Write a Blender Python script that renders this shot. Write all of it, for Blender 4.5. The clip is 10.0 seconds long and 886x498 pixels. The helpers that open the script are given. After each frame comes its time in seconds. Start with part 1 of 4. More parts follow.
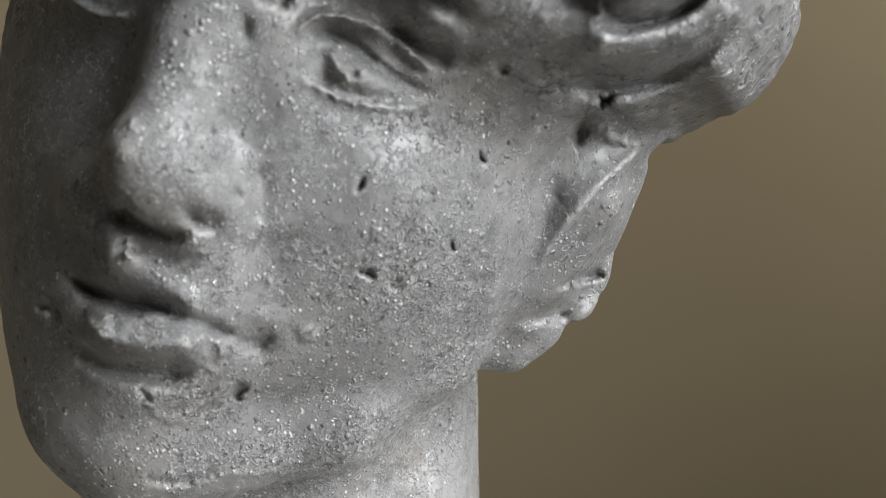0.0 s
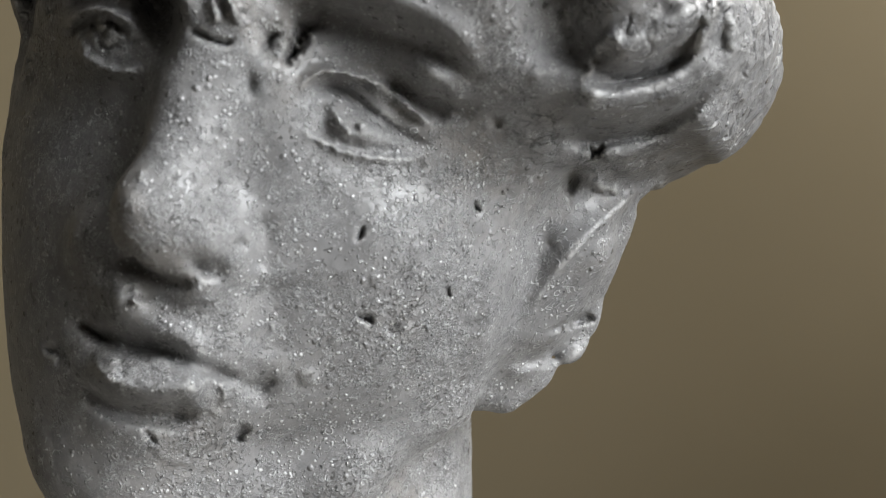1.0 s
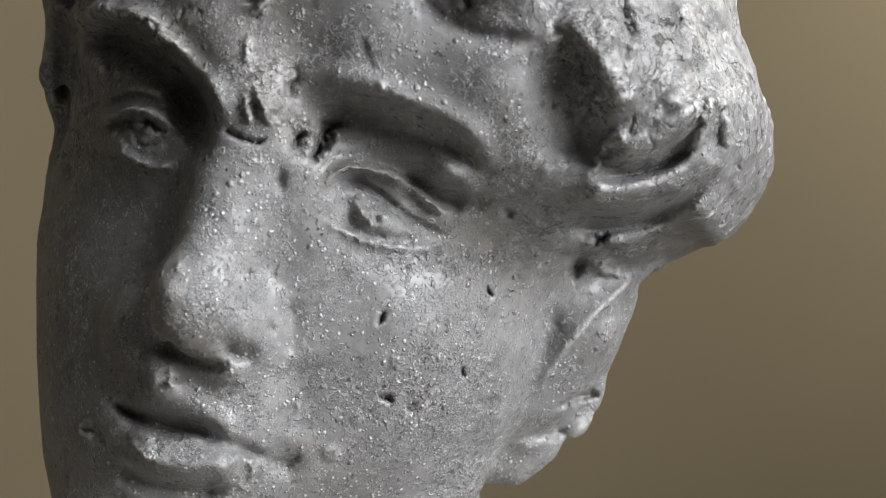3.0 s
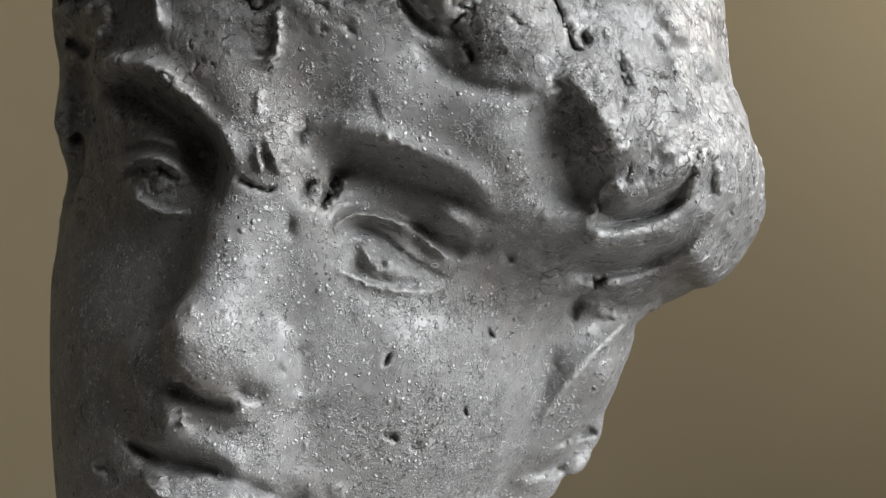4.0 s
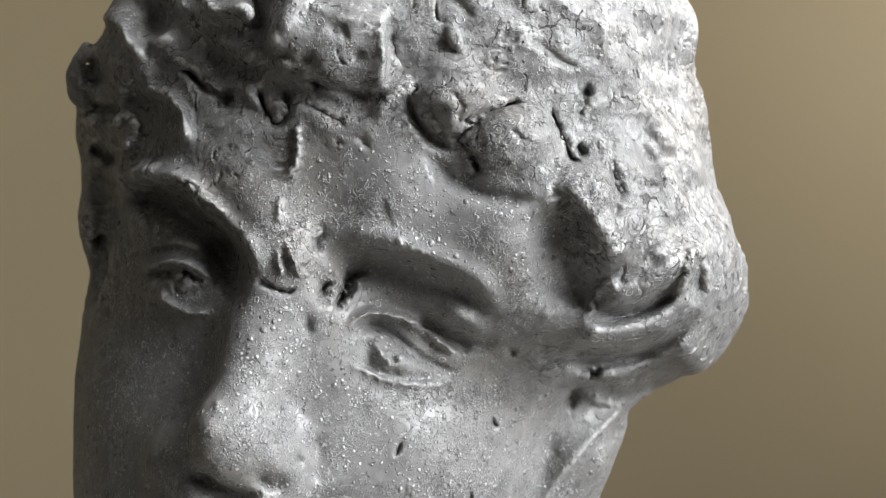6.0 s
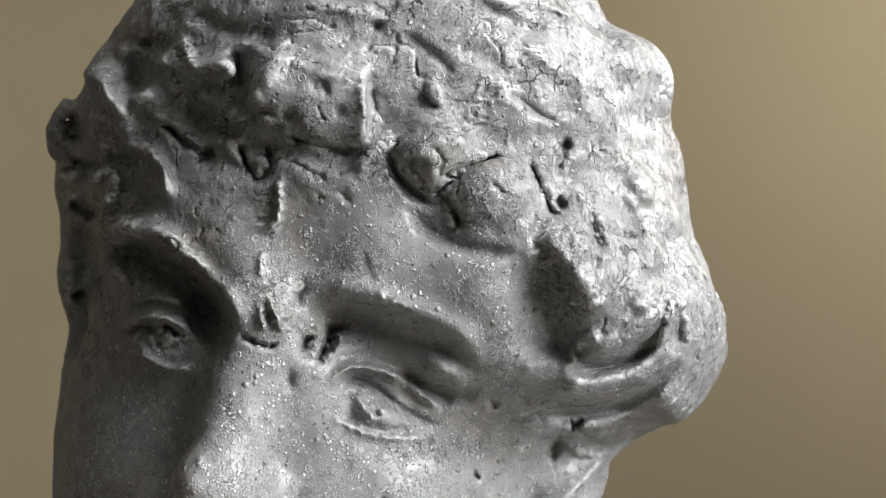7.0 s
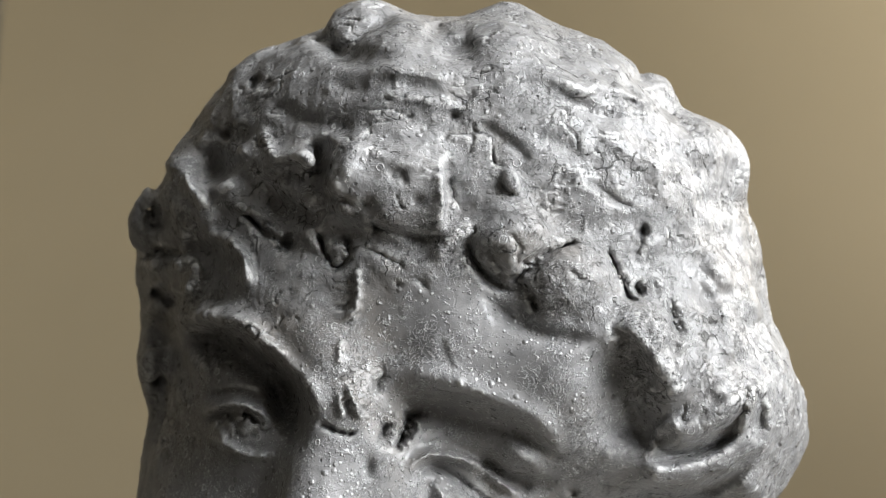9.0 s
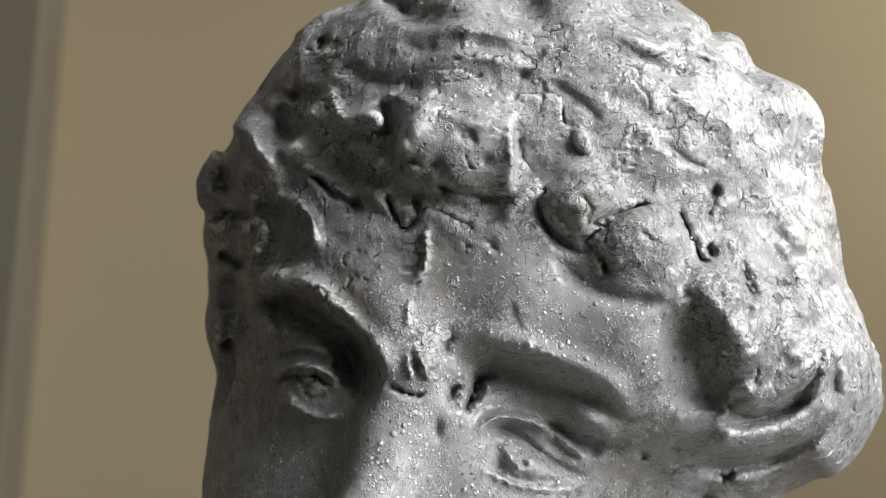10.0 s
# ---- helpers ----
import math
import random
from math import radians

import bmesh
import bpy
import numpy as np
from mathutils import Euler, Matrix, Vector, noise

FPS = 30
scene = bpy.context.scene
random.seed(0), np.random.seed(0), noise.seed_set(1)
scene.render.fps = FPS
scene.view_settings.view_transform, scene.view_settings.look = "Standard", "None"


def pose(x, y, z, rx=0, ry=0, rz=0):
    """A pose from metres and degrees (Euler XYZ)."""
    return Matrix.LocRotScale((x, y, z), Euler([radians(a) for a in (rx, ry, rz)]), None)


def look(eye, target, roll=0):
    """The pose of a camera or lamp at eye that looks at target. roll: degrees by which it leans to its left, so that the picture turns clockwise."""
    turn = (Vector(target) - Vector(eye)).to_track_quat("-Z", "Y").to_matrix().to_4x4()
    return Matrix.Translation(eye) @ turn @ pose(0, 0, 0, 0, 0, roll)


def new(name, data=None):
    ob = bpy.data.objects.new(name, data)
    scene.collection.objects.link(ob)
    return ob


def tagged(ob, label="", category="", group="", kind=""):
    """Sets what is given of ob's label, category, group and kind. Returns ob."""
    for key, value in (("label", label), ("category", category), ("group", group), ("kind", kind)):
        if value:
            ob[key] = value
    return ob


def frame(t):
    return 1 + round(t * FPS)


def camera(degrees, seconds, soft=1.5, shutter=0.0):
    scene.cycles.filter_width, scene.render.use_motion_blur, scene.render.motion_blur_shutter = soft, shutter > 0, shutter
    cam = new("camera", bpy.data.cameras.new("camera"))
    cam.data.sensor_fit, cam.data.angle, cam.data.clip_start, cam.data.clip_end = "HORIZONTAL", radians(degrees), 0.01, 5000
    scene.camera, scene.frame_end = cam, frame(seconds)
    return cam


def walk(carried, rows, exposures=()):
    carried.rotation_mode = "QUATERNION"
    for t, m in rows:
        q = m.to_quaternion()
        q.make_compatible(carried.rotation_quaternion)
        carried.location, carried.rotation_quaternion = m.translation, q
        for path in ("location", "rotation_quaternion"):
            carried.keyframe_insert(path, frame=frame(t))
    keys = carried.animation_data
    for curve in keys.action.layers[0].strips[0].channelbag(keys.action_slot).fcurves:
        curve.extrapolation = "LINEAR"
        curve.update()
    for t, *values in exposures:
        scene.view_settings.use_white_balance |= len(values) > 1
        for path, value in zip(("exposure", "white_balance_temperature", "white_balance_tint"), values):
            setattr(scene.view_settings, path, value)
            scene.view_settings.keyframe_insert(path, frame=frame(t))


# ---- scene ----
# ---- camera ----
cam = camera(36.5, 10.0, soft=0.8)
cam.data.dof.use_dof, cam.data.dof.focus_distance, cam.data.dof.aperture_fstop = True, 0.395, 13.0
walk(cam, [
    (0.0, look((0.0155, 0.0650, 1.4402), (0.0039, 0.4637, 1.4694), 0.39)),
    (0.5, look((0.0151, 0.0579, 1.4420), (0.0052, 0.4564, 1.4758), 0.42)),
    (1.0, look((0.0136, 0.0523, 1.4430), (0.0055, 0.4503, 1.4818), 0.40)),
    (1.5, look((0.0117, 0.0474, 1.4441), (0.0049, 0.4450, 1.4874), 0.29)),
    (2.0, look((0.0111, 0.0411, 1.4450), (0.0052, 0.4382, 1.4930), 0.31)),
    (2.5, look((0.0082, 0.0346, 1.4458), (0.0032, 0.4311, 1.4984), 0.21)),
    (4.0, look((0.0034, 0.0148, 1.4481), (0.0010, 0.4092, 1.5145), 0.12)),
    (4.5, look((0.0018, 0.0063, 1.4491), (0.0005, 0.3999, 1.5202), 0.07)),
    (5.0, look((0.0000, -0.0000, 1.4500), (0.0000, 0.3926, 1.5263), -0.00)),
    (5.5, look((-0.0030, -0.0086, 1.4505), (-0.0021, 0.3830, 1.5322), -0.12)),
    (7.0, look((-0.0085, -0.0158, 1.4526), (0.0046, 0.3712, 1.5530), -1.24)),
    (7.5, look((-0.0081, -0.0174, 1.4535), (0.0049, 0.3673, 1.5624), -1.37)),
    (8.0, look((-0.0092, -0.0192, 1.4545), (-0.0020, 0.3638, 1.5697), -1.21)),
    (8.5, look((-0.0104, -0.0188, 1.4551), (-0.0100, 0.3626, 1.5758), -0.99)),
    (9.0, look((-0.0119, -0.0177, 1.4550), (-0.0181, 0.3629, 1.5779), -0.77)),
    (9.5, look((-0.0133, -0.0149, 1.4548), (-0.0304, 0.3664, 1.5745), -0.34)),
    (10.0, look((-0.0148, -0.0141, 1.4534), (-0.0389, 0.3684, 1.5679), 0.05)),
], exposures=((0.0, 0.12), (2.5, 0.20), (4.0, 0.18), (5.5, 0.43), (7.5, 0.52), (10.0, 0.60)))

# ---- light ----
ROOM = (-6.0, 2.3, -5.0, 3.2, 0.0, 4.6)
world = bpy.data.worlds.new("daylight")
world.use_nodes = True
scene.world = world
sky = world.node_tree.nodes.new("ShaderNodeTexSky")
sky.sky_type, sky.sun_disc, sky.sun_elevation, sky.sun_rotation = "NISHITA", False, radians(40), radians(90)
world.node_tree.links.new(sky.outputs[0], world.node_tree.nodes["Background"].inputs[0])
world.node_tree.nodes["Background"].inputs[1].default_value = 0.1


def window_light(name, x, y, z, toward, width, height, watts, colour):
    lamp = bpy.data.lights.new(name, "AREA")
    lamp.shape, lamp.size, lamp.size_y, lamp.energy, lamp.color = "RECTANGLE", width, height, watts, colour
    ob = new(name, lamp)
    ob.matrix_world = look((x, y, z), toward)
    return ob


window_light("window_light", 2.34, -1.65, 2.75, (0.0, -1.65, 2.35), 2.6, 2.9, 205, (0.965, 0.985, 1.0)).data.spread = radians(132)
window_light("window_light", 2.34, 1.75, 3.3, (0.0, 1.9, 2.8), 1.0, 1.8, 50, (1.0, 0.97, 0.91))


# ---- materials ----
def material(name):
    m = bpy.data.materials.new(name)
    m.use_nodes = True
    return m, m.node_tree.nodes, m.node_tree.links, m.node_tree.nodes["Principled BSDF"]


def plaster_paint(name, dark, light, scale):
    m, n, l, b = material(name)
    at = n.new("ShaderNodeTexCoord")
    big = n.new("ShaderNodeTexNoise")
    big.inputs["Scale"].default_value, big.inputs["Detail"].default_value = scale, 4
    ramp = n.new("ShaderNodeValToRGB")
    ramp.color_ramp.elements[0].color, ramp.color_ramp.elements[1].color = (*dark, 1), (*light, 1)
    ramp.color_ramp.elements[0].position, ramp.color_ramp.elements[1].position = 0.3, 0.7
    fine = n.new("ShaderNodeTexNoise")
    fine.inputs["Scale"].default_value = 180
    bump = n.new("ShaderNodeBump")
    bump.inputs["Strength"].default_value, bump.inputs["Distance"].default_value = 0.15, 0.002
    l.new(at.outputs["Object"], big.inputs["Vector"])
    l.new(at.outputs["Object"], fine.inputs["Vector"])
    l.new(big.outputs["Fac"], ramp.inputs[0])
    l.new(ramp.outputs[0], b.inputs["Base Color"])
    l.new(fine.outputs["Fac"], bump.inputs["Height"])
    l.new(bump.outputs[0], b.inputs["Normal"])
    b.inputs["Roughness"].default_value = 0.75
    return m


wall_paint = plaster_paint("wall_paint", (0.328, 0.268, 0.166), (0.37, 0.302, 0.191), 0.9)
# unseen ceiling, pale so that its bounce fills the hair from above
ceiling_bounce_paint = plaster_paint("ceiling_bounce_paint", (0.40, 0.385, 0.35), (0.46, 0.44, 0.41), 1.0)
pilaster_paint = plaster_paint("pilaster_paint", (0.135, 0.118, 0.085), (0.16, 0.14, 0.10), 1.5)
# unseen walls, made dark to cut bounce light on the head's far side
low_bounce_paint = plaster_paint("low_bounce_wall", (0.035, 0.031, 0.025), (0.05, 0.045, 0.036), 0.9)
# unseen floor, made dark to cut fill light from below
floor_paint = plaster_paint("low_bounce_floor", (0.055, 0.048, 0.038), (0.075, 0.066, 0.054), 2.5)
plinth_paint = plaster_paint("plinth_paint", (0.30, 0.28, 0.25), (0.36, 0.34, 0.30), 4)

stone, n, l, b = material("weathered_plaster")


def node(kind, **given):
    made = n.new(kind)
    for key, value in given.items():
        made.inputs[key].default_value = value
    return made


def join(kind, a, c, mode=None):
    made = n.new(kind)
    if mode:
        made.operation = mode
    for slot, given in ((0, a), (1, c)):
        if isinstance(given, (int, float)):
            made.inputs[slot].default_value = given
        else:
            l.new(given, made.inputs[slot])
    return made.outputs[0]


def maths(mode, a, c=0.0):
    return join("ShaderNodeMath", a, c, mode)


def band(value, low, high, to_low=0.0, to_high=1.0):
    made = n.new("ShaderNodeMapRange")
    made.clamp = True
    l.new(value, made.inputs[0])
    for slot, v in zip((1, 2, 3, 4), (low, high, to_low, to_high)):
        made.inputs[slot].default_value = v
    return made.outputs[0]


def noise_at(scale, detail=4.0, rough=0.55, twist=0.0):
    made = node("ShaderNodeTexNoise", Scale=scale, Detail=detail, Roughness=rough, Distortion=twist)
    l.new(mm, made.inputs["Vector"])
    return made.outputs["Fac"]


def cells_at(scale, at):
    made = node("ShaderNodeTexVoronoi", Scale=scale)
    l.new(at, made.inputs["Vector"])
    tone = n.new("ShaderNodeSeparateColor")
    l.new(made.outputs["Color"], tone.inputs[0])
    return made.outputs["Distance"], tone.outputs[0], tone.outputs[1]


def blend(amount, a, c):
    made = n.new("ShaderNodeMix")
    made.data_type = "RGBA"
    l.new(amount, made.inputs[0])
    for slot, given in ((6, a), (7, c)):
        if isinstance(given, tuple):
            made.inputs[slot].default_value = (*given, 1)
        else:
            l.new(given, made.inputs[slot])
    return made.outputs[2]


at = n.new("ShaderNodeTexCoord")
scaled = n.new("ShaderNodeVectorMath")
scaled.operation = "SCALE"
scaled.inputs["Scale"].default_value = 1000
l.new(at.outputs["Object"], scaled.inputs[0])
mm = scaled.outputs[0]
tooled = n.new("ShaderNodeAttribute")
tooled.attribute_name = "tooled"
tooled = tooled.outputs["Fac"]
skin_part = maths("SUBTRACT", 1.0, tooled)
bent = n.new("ShaderNodeVectorMath")
bent.operation = "ADD"
wobble = node("ShaderNodeTexNoise", Scale=0.5, Detail=2.0)
l.new(mm, wobble.inputs["Vector"])
l.new(mm, bent.inputs[0])
l.new(wobble.outputs["Color"], bent.inputs[1])
bent = bent.outputs[0]

# casting bubbles: few large domes, more small beads with glints painted white
where = band(noise_at(0.06, 3), 0.38, 0.50)
d1, keep1, size1 = cells_at(0.30, bent)
bubble = maths("MULTIPLY", band(d1, 0.12, 0.32, 1.0, 0.0), band(keep1, 0.76, 0.78))
d2, keep2, size2 = cells_at(0.95, bent)
bead = maths("MULTIPLY", maths("MULTIPLY", band(d2, 0.10, 0.36, 1.0, 0.0), band(keep2, 0.64, 0.66)), where)
d4, keep4, size4 = cells_at(0.50, bent)
drop = maths("MULTIPLY", band(d4, 0.08, 0.28, 1.0, 0.0), band(keep4, 0.76, 0.77))
drop = maths("MULTIPLY", drop, band(noise_at(0.035, 2), 0.44, 0.52))
bead = maths("MULTIPLY", maths("MAXIMUM", bead, drop), maths("SUBTRACT", 1.0, maths("MULTIPLY", tooled, 0.55)))
# pinholes and chips
d3, keep3, size3 = cells_at(0.26, bent)
hole = maths("MULTIPLY", band(d3, 0.08, 0.14, 1.0, 0.0), band(keep3, 0.84, 0.85))
# fine cracks and scratches, dense in the tooled parts
vein = band(maths("ABSOLUTE", maths("SUBTRACT", noise_at(0.22, 6, 0.6, 1.2), 0.5)), 0.0, 0.022, 1.0, 0.0)
vein = maths("MULTIPLY", vein, band(noise_at(0.06, 2), 0.50, 0.60))
scar = band(noise_at(0.35, 7, 0.62, 0.6), 0.56, 0.68)
scar = maths("MULTIPLY", scar, band(noise_at(0.04, 3, 0.6, 0.5), 0.46, 0.60))
line = band(maths("ABSOLUTE", maths("SUBTRACT", noise_at(0.26, 3, 0.55, 1.2), 0.5)), 0.0, 0.030, 1.0, 0.0)
line2 = band(maths("ABSOLUTE", maths("SUBTRACT", noise_at(0.45, 3, 0.6, 1.5), 0.48)), 0.0, 0.022, 1.0, 0.0)
patch = band(noise_at(0.05, 3, 0.6, 0.6), 0.55, 0.66)
broken = band(noise_at(0.16, 3, 0.6), 0.54, 0.60)
lace = maths("MULTIPLY", maths("MAXIMUM", maths("MULTIPLY", line, broken), maths("MULTIPLY", line2, patch)), band(noise_at(0.7, 3), 0.36, 0.48))
lace = maths("MULTIPLY", lace, maths("ADD", maths("MULTIPLY", tooled, 0.1), 0.9))
chalk = maths("MULTIPLY", band(noise_at(1.1, 7, 0.7, 0.5), 0.50, 0.66), band(noise_at(0.06, 4, 0.62, 0.8), 0.50, 0.62))
# rings of burst bubbles, and chips in worn patches, their shade painted dark
d5, keep5, size5 = cells_at(0.20, bent)
ring = maths("MULTIPLY", band(maths("ABSOLUTE", maths("SUBTRACT", d5, 0.22)), 0.0, 0.06, 1.0, 0.0), band(keep5, 0.80, 0.81))
ring = maths("MULTIPLY", ring, band(noise_at(0.5, 3), 0.42, 0.54))
# flakes: cracked plates in patches of the tooled parts
plates = node("ShaderNodeTexVoronoi", Scale=0.11)
plates.feature = "DISTANCE_TO_EDGE"
jag = n.new("ShaderNodeVectorMath")
jag.operation = "MULTIPLY_ADD"
jag.inputs[1].default_value = (7.0, 7.0, 7.0)
jagged = node("ShaderNodeTexNoise", Scale=0.16, Detail=5.0, Roughness=0.65)
l.new(mm, jagged.inputs["Vector"])
l.new(jagged.outputs["Color"], jag.inputs[0])
l.new(mm, jag.inputs[2])
l.new(jag.outputs[0], plates.inputs["Vector"])
split = maths("MULTIPLY", band(plates.outputs["Distance"], 0.012, 0.034, 1.0, 0.0), band(noise_at(0.075, 3, 0.6, 0.3), 0.575, 0.62))
split = maths("MULTIPLY", split, maths("ADD", maths("MULTIPLY", tooled, 0.9), 0.1))
chip = maths("MULTIPLY", band(noise_at(0.42, 5, 0.6, 1.0), 0.635, 0.67), band(noise_at(0.07, 3, 0.6), 0.48, 0.56))
lace = maths("MAXIMUM", lace, maths("MULTIPLY", ring, 0.8))
# crusts and flecks left on the smooth skin
line3 = band(maths("ABSOLUTE", maths("SUBTRACT", noise_at(0.34, 4, 0.6, 1.8), 0.52)), 0.0, 0.034, 1.0, 0.0)
crust = maths("MULTIPLY", line3, band(noise_at(0.055, 4, 0.6, 0.4), 0.54, 0.62))
d6, keep6, size6 = cells_at(0.62, bent)
fleck = maths("MULTIPLY", band(d6, 0.14, 0.40, 1.0, 0.0), band(keep6, 0.72, 0.73))
fleck = maths("MULTIPLY", fleck, band(noise_at(0.09, 3), 0.44, 0.52))
fleck = maths("MULTIPLY", maths("MAXIMUM", crust, fleck), skin_part)
lace = maths("MAXIMUM", lace, fleck)
half_tooled = maths("SUBTRACT", 1.0, maths("MULTIPLY", tooled, 0.55))
scar, chalk = maths("MULTIPLY", scar, half_tooled), maths("MULTIPLY", chalk, half_tooled)
# crusted spots: raised flakes and beads with small pits between them
crusted = n.new("ShaderNodeAttribute")
crusted.attribute_name = "crusted"
crusted = crusted.outputs["Fac"]
flakes = noise_at(0.50, 5, 0.62, 0.7)
d7, keep7, size7 = cells_at(0.75, bent)
grit = maths("MULTIPLY", band(d7, 0.12, 0.40, 1.0, 0.0), band(keep7, 0.50, 0.52))
grit = maths("MULTIPLY", maths("MAXIMUM", band(flakes, 0.545, 0.60), grit), crusted)
pit = maths("MULTIPLY", band(flakes, 0.385, 0.43, 1.0, 0.0), crusted)
fine = noise_at(1.6, 6, 0.65)
medium = noise_at(0.22, 3, 0.5)

height = maths("ADD", maths("MULTIPLY", fine, 0.035), maths("MULTIPLY", medium, 0.35))
height = maths("ADD", height, maths("MULTIPLY", bubble, 0.5))
height = maths("ADD", height, maths("MULTIPLY", bead, 0.62))
height = maths("ADD", height, maths("MULTIPLY", lace, 0.34))
height = maths("ADD", height, maths("MULTIPLY", chalk, 0.22))
height = maths("SUBTRACT", height, maths("MULTIPLY", chip, 0.8))
height = maths("SUBTRACT", height, maths("MULTIPLY", hole, 0.7))
height = maths("SUBTRACT", height, maths("MULTIPLY", split, 0.9))
height = maths("SUBTRACT", height, maths("MULTIPLY", vein, maths("MULTIPLY", tooled, 0.35)))
height = maths("ADD", height, maths("MULTIPLY", scar, 0.35))
height = maths("ADD", height, maths("MULTIPLY", maths("MULTIPLY", noise_at(0.20, 3, 0.5, 0.3), tooled), 1.3))
height = maths("ADD", height, maths("MULTIPLY", grit, 0.45))
height = maths("SUBTRACT", height, maths("MULTIPLY", pit, 0.8))
bump = node("ShaderNodeBump", Strength=1.0, Distance=0.001)
l.new(height, bump.inputs["Height"])
l.new(bump.outputs[0], b.inputs["Normal"])

# grey paint over plaster, brownish stains; ridges painted pale for wear and edge highlights
edge_pale = n.new("ShaderNodeAttribute")
edge_pale.attribute_name = "edge_pale"
edge_pale = maths("MULTIPLY", edge_pale.outputs["Fac"], band(noise_at(0.25, 5, 0.65), 0.35, 0.60))
colour = blend(band(noise_at(0.03, 5, 0.6), 0.3, 0.7), (0.219, 0.215, 0.214), (0.316, 0.31, 0.308))
colour = blend(maths("MULTIPLY", band(noise_at(0.018, 4, 0.6, 0.4), 0.52, 0.70), 0.45), colour, (0.24, 0.205, 0.165))
colour = blend(maths("MULTIPLY", band(noise_at(0.22, 5, 0.7, 0.5), 0.46, 0.60), 0.5), colour, (0.16, 0.16, 0.162))
colour = blend(maths("MULTIPLY", scar, 0.75), colour, (0.56, 0.56, 0.56))
colour = blend(maths("MULTIPLY", chalk, 0.75), colour, (0.58, 0.58, 0.58))
colour = blend(maths("MULTIPLY", lace, 0.85), colour, (0.74, 0.74, 0.74))
colour = blend(maths("MULTIPLY", edge_pale, 0.75), colour, (0.66, 0.655, 0.64))
# glints of the beads, put into the colour as white cores
colour = blend(maths("MULTIPLY", band(bead, 0.35, 0.8), 0.9), colour, (0.82, 0.82, 0.82))
# cracks, chips, pits and holes painted dark, as the shade inside them
crack = band(maths("ABSOLUTE", maths("SUBTRACT", noise_at(0.15, 4, 0.55, 1.0), 0.5)), 0.0, 0.016, 1.0, 0.0)
crack = maths("MULTIPLY", maths("MULTIPLY", crack, tooled), band(noise_at(0.11, 3), 0.50, 0.56))
colour = blend(maths("MULTIPLY", crack, 0.8), colour, (0.05, 0.048, 0.045))
colour = blend(maths("MULTIPLY", split, 0.75), colour, (0.06, 0.057, 0.053))
colour = blend(maths("MULTIPLY", chip, 0.55), colour, (0.07, 0.068, 0.065))
colour = blend(maths("MULTIPLY", grit, 0.55), colour, (0.62, 0.62, 0.62))
colour = blend(maths("MULTIPLY", pit, 0.7), colour, (0.09, 0.087, 0.083))
colour = blend(maths("MULTIPLY", hole, 0.6), colour, (0.03, 0.03, 0.03))
l.new(colour, b.inputs["Base Color"])
gloss = band(noise_at(0.12, 5, 0.6), 0.3, 0.7, 0.25, 0.42)
gloss = maths("SUBTRACT", gloss, maths("MULTIPLY", maths("MAXIMUM", maths("MAXIMUM", bead, bubble), grit), 0.22))
l.new(gloss, b.inputs["Roughness"])
# varnish left on the beads, bubbles and crusts
l.new(maths("MULTIPLY", maths("MAXIMUM", maths("MAXIMUM", bead, bubble), maths("MAXIMUM", grit, fleck)), 0.85), b.inputs["Coat Weight"])
l.new(bump.outputs[0], b.inputs["Coat Normal"])
b.inputs["Coat Roughness"].default_value = 0.17


# ---- room ----
def slab(name, lo, hi, mat, bevel=0.0):
    bm = bmesh.new()
    bmesh.ops.create_cube(bm, size=1)
    for v in bm.verts:
        v.co = Vector([(a + c) / 2 + k * (c - a) for a, c, k in zip(lo, hi, v.co)])
    if bevel:
        bmesh.ops.bevel(bm, geom=bm.edges[:], offset=bevel, segments=4, profile=0.5, affect="EDGES")
    me = bpy.data.meshes.new(name)
    bm.to_mesh(me)
    bm.free()
    me.materials.append(mat)
    ob = new(name, me)
    return ob


x0, x1, y0, y1, z0, z1 = ROOM
T = 0.2
tagged(slab("floor", (x0 - T, y0 - T, -0.1), (x1 + T, y1 + T, 0), floor_paint), "unseen floor, kept dark to cut bounce light", "floor", kind="structure")
tagged(slab("ceiling", (x0 - T, y0 - T, z1), (x1 + T, y1 + T, z1 + 0.1), ceiling_bounce_paint), "unseen plain ceiling, off-white to bounce light down", "ceiling", kind="structure")
tagged(slab("wall_north", (x0 - T, y1, 0), (x1 + T, y1 + T, z1), wall_paint), "plain olive tan painted wall behind the head", "wall", kind="structure")
# south and west walls are unseen, added dark to hold bounce light down
tagged(slab("wall_south", (x0 - T, y0 - T, 0), (x1 + T, y0, z1), low_bounce_paint), "unseen plain dark olive wall, kept dark to cut bounce light", "wall", kind="structure")
tagged(slab("wall_west", (x0 - T, y0, 0), (x0, y1, z1), low_bounce_paint), "unseen plain dark olive wall, kept dark to cut bounce light", "wall", kind="structure")

tagged(slab("trim", (-1.95, y1 - 0.16, 0), (-1.235, y1, z1), pilaster_paint, 0.012), "dark olive painted pilaster on the wall", "pilaster", kind="structure")

# wall with two window openings
bm = bmesh.new()
posts = ((y0, -3.05), (-0.25, 1.2), (2.3, y1))
pieces = [((x1, a, 0), (x1 + T, c, z1)) for a, c in posts]
for a, c, low, high in ((-3.05, -0.25, 1.2, 4.3), (1.2, 2.3, 2.3, 4.3)):
    pieces += [((x1, a, 0), (x1 + T, c, low)), ((x1, a, high), (x1 + T, c, z1))]
for lo, hi in pieces:
    made = bmesh.ops.create_cube(bm, size=1)["verts"]
    for v in made:
        v.co = Vector([(a + c) / 2 + k * (c - a) for a, c, k in zip(lo, hi, v.co)])
me = bpy.data.meshes.new("wall_east")
